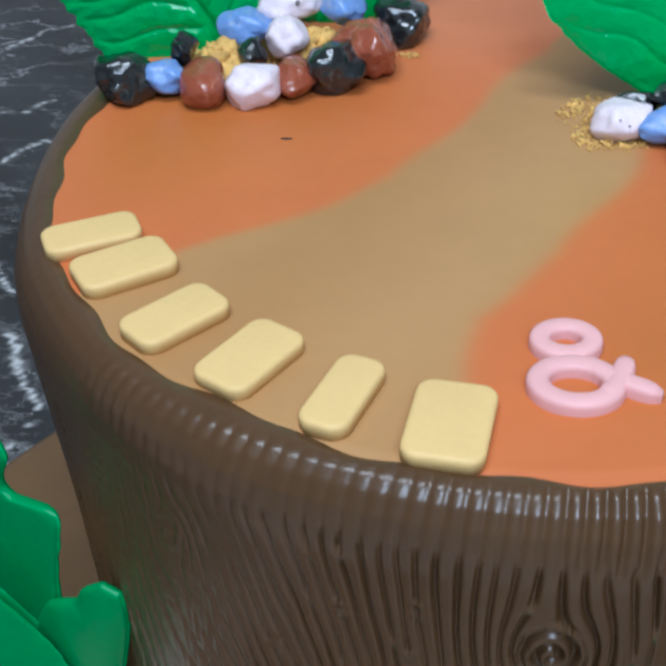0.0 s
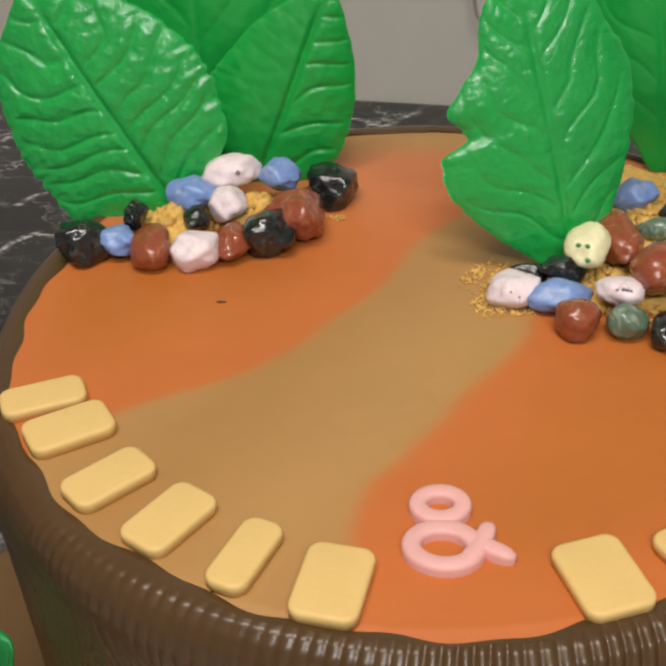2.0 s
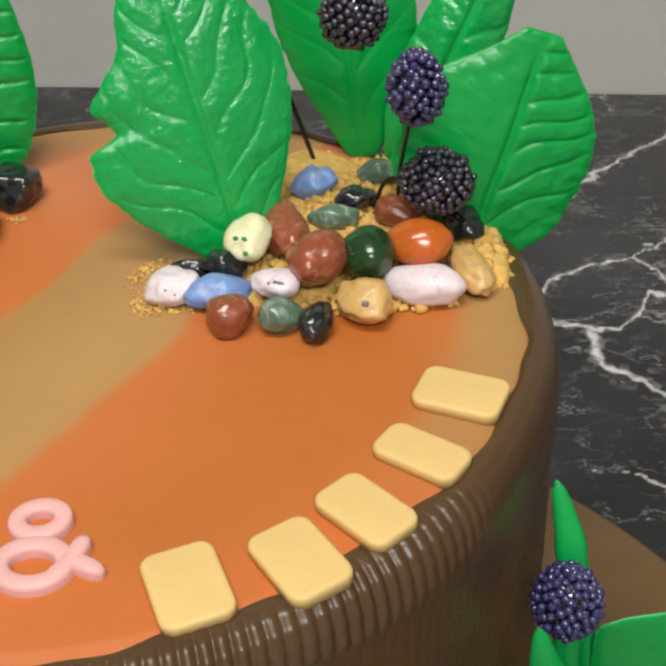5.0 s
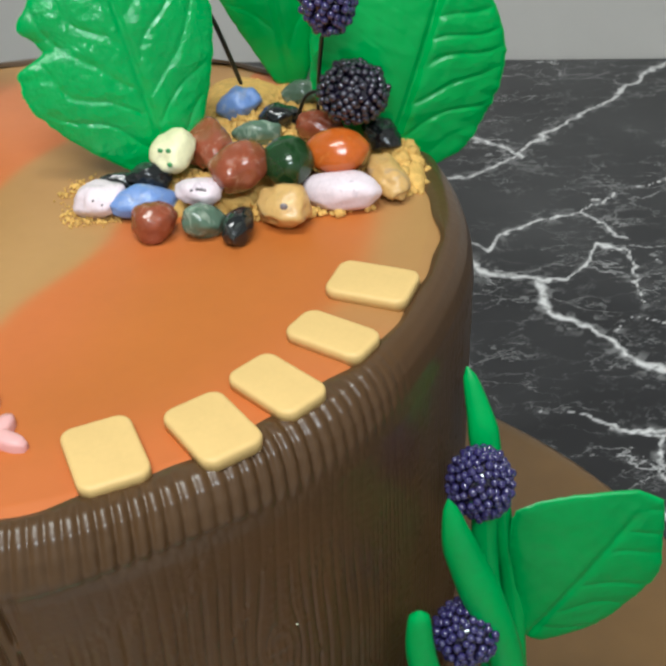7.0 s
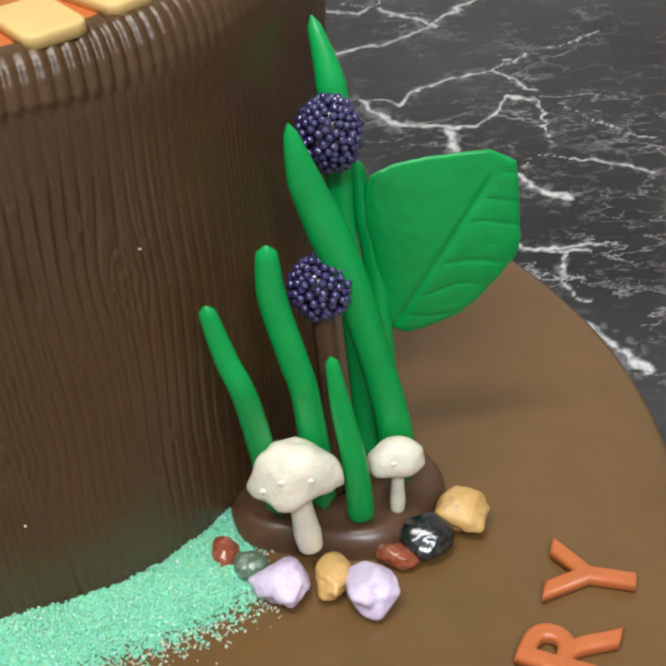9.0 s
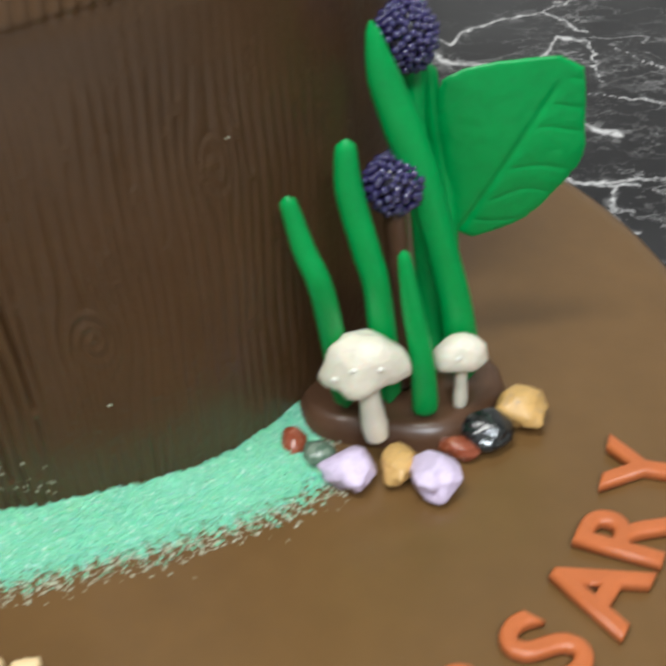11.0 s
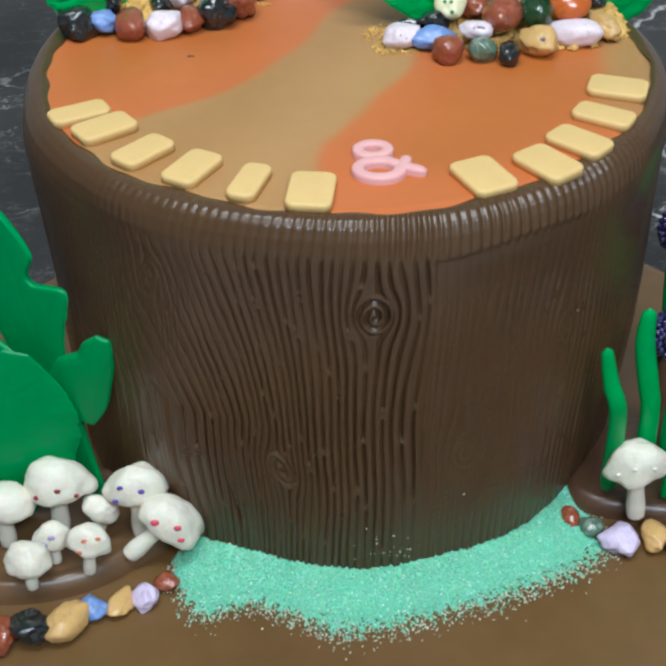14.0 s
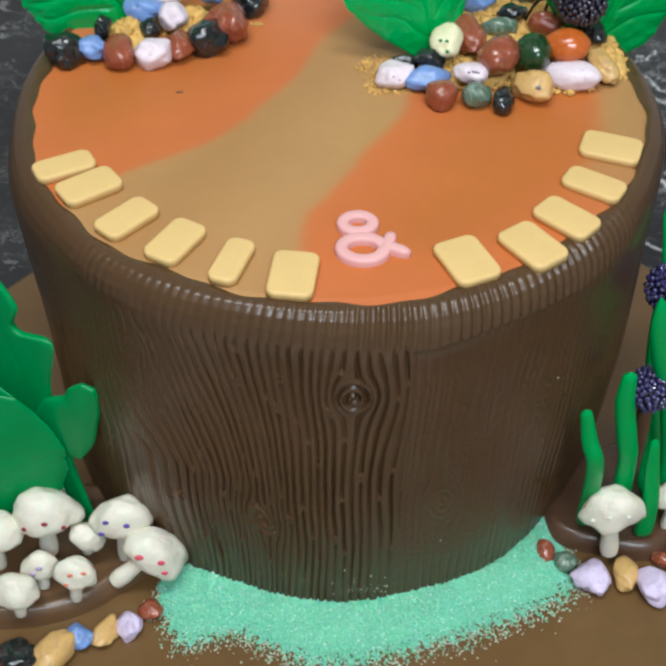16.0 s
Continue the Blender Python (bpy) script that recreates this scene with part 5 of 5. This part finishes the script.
stone(0.0448, 0.0172, 0.1711, 0.0058, 0.0073, 0.0047, -15.0, CREAM, 0.2, "cream candy pebble with green dots", [(-0.35, 0.55, 0.0008), (0.15, 0.65, 0.0008), (0.2, 0.1, 0.0008)], "green")
stone(0.0380, 0.0115, 0.1670, 0.0054, 0.0040, 0.0035, -0.0, BLACK, 0.35, "black candy pebble")
stone(0.0289, 0.0134, 0.1640, 0.0049, 0.0027, 0.0035, -10.0, BLACK, 0.3, "flat black candy pebble")
stone(0.0539, 0.0242, 0.1686, 0.0065, 0.0099, 0.0053, 15.0, BROWN, 0.35, "wrinkled brown candy pebble")
stone(0.0636, 0.0062, 0.1710, 0.0071, 0.0085, 0.0058, -35.0, BROWN, 0.2, "large brown candy pebble")
stone(0.0773, 0.0088, 0.1698, 0.0068, 0.0076, 0.0056, -0.0, DARKGREEN, 0.05, "smooth dark green candy pebble")
stone(0.0910, 0.0124, 0.1704, 0.0083, 0.0069, 0.0051, -15.0, ORANGE, 0.05, "smooth orange candy pebble")
stone(0.1046, 0.0271, 0.1674, 0.0048, 0.0063, 0.0039, -0.0, BLACK, 0.4, "pointed black candy pebble")
stone(0.0625, 0.0497, 0.1695, 0.0066, 0.0056, 0.0041, -10.0, BLUE, 0.35, "pale blue candy pebble")
stone(0.0740, 0.0399, 0.1690, 0.0055, 0.0044, 0.0035, -0.0, BLACK, 0.35, "black candy pebble")
stone(0.0823, 0.0553, 0.1690, 0.0060, 0.0044, 0.0035, -0.0, GREEN, 0.3, "mottled grey-green candy pebble")
stone(0.0682, 0.0310, 0.1680, 0.0066, 0.0033, 0.0035, -5.0, GREEN, 0.3, "flat grey-green candy pebble")
stone(0.0863, 0.0305, 0.1700, 0.0065, 0.0037, 0.0035, -15.0, BROWN, 0.3, "brown candy pebble half under others")
# stones along the left mound on the board
stone(-0.1408, -0.1424, 0.0048, 0.0069, 0.0090, 0.0056, -10.0, BROWN, 0.4, "red-brown candy pebble")
stone(-0.1287, -0.1392, 0.0050, 0.0090, 0.0079, 0.0058, -25.0, BLACK, 0.35, "black candy pebble")
stone(-0.1143, -0.1386, 0.0053, 0.0066, 0.0104, 0.0061, -30.0, TAN, 0.3, "tan candy pebble with a notch")
stone(-0.1067, -0.1308, 0.0037, 0.0060, 0.0058, 0.0043, -15.0, BLUE, 0.4, "blue candy pebble")
stone(-0.0960, -0.1288, 0.0031, 0.0044, 0.0079, 0.0036, -25.0, TAN, 0.45, "angular tan candy pebble")
stone(-0.0867, -0.1271, 0.0033, 0.0047, 0.0073, 0.0039, 5.0, LILAC, 0.5, "pale lilac candy pebble")
stone(-0.0787, -0.1203, 0.0030, 0.0048, 0.0048, 0.0035, -0.0, BROWN, 0.3, "small red-brown candy pebble")
# stones along the right mound on the board
stone(0.0823, -0.1016, 0.0031, 0.0044, 0.0050, 0.0036, -0.0, BROWN, 0.15, "small round brown candy pebble")
stone(0.0895, -0.1075, 0.0030, 0.0052, 0.0048, 0.0035, -0.0, GREEN, 0.2, "dull green candy pebble")
stone(0.0990, -0.1165, 0.0051, 0.0078, 0.0081, 0.0060, -15.0, LILAC, 0.45, "pale lilac candy pebble")
stone(0.1124, -0.1148, 0.0038, 0.0053, 0.0092, 0.0044, -5.0, TAN, 0.35, "tan candy pebble")
stone(0.1223, -0.1227, 0.0049, 0.0077, 0.0077, 0.0057, -10.0, LILAC, 0.35, "pale lilac candy pebble")
stone(0.1307, -0.1095, 0.0030, 0.0064, 0.0041, 0.0035, -25.0, BROWN, 0.3, "red-brown candy pebble")
stone(0.1396, -0.1046, 0.0046, 0.0082, 0.0073, 0.0054, -15.0, BLACK, 0.2, "glossy black candy pebble with white streaks")
stone(0.1519, -0.0964, 0.0053, 0.0079, 0.0084, 0.0061, -20.0, TAN, 0.35, "tan candy pebble with a grey spot")
name_bar(-156.6, 0.1059, 0.0155)
name_bar(-148.4, 0.1030, 0.0185)
name_bar(-135.6, 0.1034, 0.0165)
name_bar(-123.9, 0.1029, 0.0175)
name_bar(-112.1, 0.1039, 0.0135)
name_bar(-100.7, 0.1059, 0.0205)
name_bar(-70.0, 0.1069, 0.0215)
name_bar(-57.9, 0.1113, 0.0205)
name_bar(-47.8, 0.1089, 0.0185)
name_bar(-36.1, 0.1069, 0.0165)
name_bar(-23.4, 0.1059, 0.0205)


# ---- loose sugar ----
def grains(name, pts, sizes, mat, kind_ico, seed, parent=None):
    """Many small grains in one mesh: cubes or 20-sided crumbs."""
    rs = np.random.RandomState(seed)
    bm = bmesh.new()
    if kind_ico:
        bmesh.ops.create_icosphere(bm, subdivisions=1, radius=0.5)
    else:
        bmesh.ops.create_cube(bm, size=1)
    base = np.array([v.co for v in bm.verts])
    faces = np.array([[v.index for v in f.verts] for f in bm.faces])
    bm.free()
    n = len(pts)
    q = rs.randn(n, 4)
    q /= np.linalg.norm(q, axis=1)[:, None]
    w, x, y, z = q.T
    R = np.stack([1 - 2 * (y * y + z * z), 2 * (x * y - z * w), 2 * (x * z + y * w), 2 * (x * y + z * w), 1 - 2 * (x * x + z * z), 2 * (y * z - x * w),
                  2 * (x * z - y * w), 2 * (y * z + x * w), 1 - 2 * (x * x + y * y)], -1).reshape(n, 3, 3)
    shape = base[None] * (1 + 0.35 * rs.uniform(-1, 1, (n, 1, 3)))
    if kind_ico:
        shape = shape * (1 + 0.35 * rs.uniform(-1, 1, (n, len(base), 1)))
    co = np.einsum("nij,nkj->nki", R, shape) * np.asarray(sizes)[:, None, None] + np.asarray(pts)[:, None]
    fa = (faces[None] + (np.arange(n) * len(base))[:, None, None]).reshape(-1, faces.shape[1])
    me = bpy.data.meshes.new(name)
    k = faces.shape[1]
    me.vertices.add(n * len(base))
    me.vertices.foreach_set("co", co.astype(np.float32).ravel())
    me.loops.add(len(fa) * k)
    me.loops.foreach_set("vertex_index", fa.astype(np.int32).ravel())
    me.polygons.add(len(fa))
    me.polygons.foreach_set("loop_start", np.arange(0, len(fa) * k, k, dtype=np.int32))
    me.update(calc_edges=True)
    me.materials.append(mat)
    ob = new(name, me)
    if parent:
        ob.parent = parent
    return ob


def mint_sugar():
    rs = np.random.RandomState(5)
    ang_k = [-126, -124, -116, -109, -101.5, -96, -87, -77, -68, -58.5, -52, -47, -45]
    out_k = [0.128, 0.138, 0.1515, 0.1385, 0.1430, 0.1495, 0.1470, 0.1445, 0.1455, 0.1490, 0.1500, 0.1330, 0.124]
    # the heaped bed, higher at its ends than under the knot

    def heap(deg):
        return 0.0054 + 0.0022 * np.exp(-((deg + 112) / 10) ** 2) - 0.0018 * np.exp(-((deg + 88) / 7) ** 2) - 0.0012 * np.exp(-((deg + 60) / 10) ** 2) + 0.0003 * np.sin(deg * 0.9) + 0.0002 * np.sin(deg * 2.3)

    n, m = 200, 24
    a = np.linspace(-125.5, -45.5, n)
    q = np.linspace(0, 1, m)
    ro = np.interp(a, ang_k, out_k) - 0.0042 + 0.0008 * np.sin(a * 0.41) + 0.0005 * np.sin(a * 0.97)
    bank = heap(a)[:, None]
    A, Q = np.meshgrid(np.radians(a), q, indexing="ij")
    Rr = 0.1195 + Q * np.maximum(ro[:, None] - 0.1195, 0.001)
    z = bank * (1 - Q ** 2.2) + 0.0003 * np.sin(A * 17 + np.sin(A * 11)) * np.sin(Q * 5 + A * 7) * (1 - Q) - 0.0004
    bed = big_mesh("mint_sugar_bed", np.stack([Rr * np.cos(A), Rr * np.sin(A), z], -1).reshape(-1, 3), grid_faces(n, m), M_SUGAR_BED)
    tagged(bed, "bank of mint green sanding sugar at the stump's foot", "sugar", kind="stuff")
    k = 19000
    a = rs.uniform(-126, -45, k)
    ro = np.interp(a, ang_k, out_k) + 0.0015 * np.sin(a * 3.1) + 0.001 * np.sin(a * 7.7)
    q = rs.beta(1.15, 1.0, k) ** 0.85
    spill = rs.uniform(0, 1, k) < 0.13
    r = np.where(spill, ro - 0.002 + np.abs(rs.randn(k)) * 0.0042, 0.1200 + q * (ro - 0.1215))
    edge = np.interp(a, ang_k, out_k) - 0.0042 + 0.0008 * np.sin(a * 0.41) + 0.0005 * np.sin(a * 0.97)
    qq = np.clip((r - 0.1195) / (edge - 0.1195), 0, 1)
    z = np.where(qq < 1, heap(a) * (1 - qq ** 2.2), 0) + np.where(qq < 0.93, rs.uniform(-0.0005, 0.00005, k), 0.0002 + rs.uniform(0, 0.0004, k))
    size = rs.uniform(0.00032, 0.00078, k) * np.where(spill, 0.8, 1.0)
    ar = np.radians(a)
    pos = np.stack([r * np.cos(ar), r * np.sin(ar), z], -1)
    loose = spill & (rs.uniform(0, 1, k) < 0.35 + 90 * (r - ro))
    tagged(grains("loose_sugar", pos[loose], size[loose], M_STRAY, False, 8), "loose clear sugar crystals along the mint bank", "sugar", kind="stuff")
    tagged(grains("mint_sugar", pos[~loose], size[~loose], M_SUGAR, False, 6), "sparkling mint green sugar crystals on the board", "sugar", kind="stuff")
    # a few grains that stuck to the bark
    k = 36
    a = np.r_[rs.normal(-88, 4, 32), rs.uniform(-122, -50, 4)]
    z = np.r_[0.008 + np.abs(rs.normal(0, 0.008, 32)), rs.uniform(0.006, 0.14, 4)]
    r = np.interp(z, [p[1] for p in PROFILE[::-1]], [p[0] for p in PROFILE[::-1]]) + 0.0004
    tagged(grains("stray_sugar", np.stack([r * np.cos(np.radians(a)), r * np.sin(np.radians(a)), z], -1), rs.uniform(0.00025, 0.0006, k), M_STRAY, False, 7), "stray sugar crystals stuck to the bark", "sugar", kind="stuff")


mint_sugar()


def crumbs():
    rs = np.random.RandomState(9)
    pts, sizes = [], []
    # centre, half widths, height, number
    for cx, cy, rx, ry, h, k in ((-0.078, 0.043, 0.011, 0.012, 0.0080, 800), (-0.053, 0.052, 0.010, 0.010, 0.0080, 600), (-0.095, 0.038, 0.008, 0.006, 0.003, 120), (-0.0275, 0.0525, 0.0035, 0.002, 0.0012, 26),
                                 (0.072, 0.046, 0.030, 0.034, 0.0085, 2400), (0.108, 0.024, 0.008, 0.020, 0.0055, 700), (0.052, 0.014, 0.016, 0.014, 0.0045, 420), (0.075, 0.002, 0.022, 0.008, 0.0020, 260), (0.022, 0.004, 0.010, 0.006, 0.0010, 420), (0.020, 0.017, 0.010, 0.010, 0.0006, 320)):
        a, q = rs.uniform(0, 2 * np.pi, k), np.sqrt(rs.uniform(0, 1, k))
        q = np.where(rs.uniform(0, 1, k) < 0.12, q * 1.25, q)
        x, y = cx + rx * q * np.cos(a), cy + ry * q * np.sin(a)
        hz = h * np.clip(1 - q ** 2, 0, 1)
        pts.append(np.stack([x, y, TOP + np.maximum(0.0005, hz - rs.uniform(0, 0.0012, k))], -1))
        sizes.append(np.where(rs.uniform(0, 1, k) < 0.10, rs.uniform(0.003, 0.0052, k), rs.uniform(0.0010, 0.0026, k)) * (0.33 if h < 0.0015 else 1))
        if h > 0.0025:
            tagged(mound("brown_sugar_heap", cx, cy, rx, ry, 0, h * 0.75, M_CRUMB, TOP, seed=cx * 900, rough=0.3), "heap of damp brown sugar between pebbles", "sugar", kind="stuff")
    pts, sizes = np.concatenate(pts), np.concatenate(sizes)
    keep = np.hypot(pts[:, 0], pts[:, 1]) < 0.119
    tagged(grains("brown_sugar_crumbs", pts[keep], sizes[keep], M_CRUMB, True, 10), "golden brown sugar crumbs scattered on the top", "sugar", kind="stuff")


crumbs()
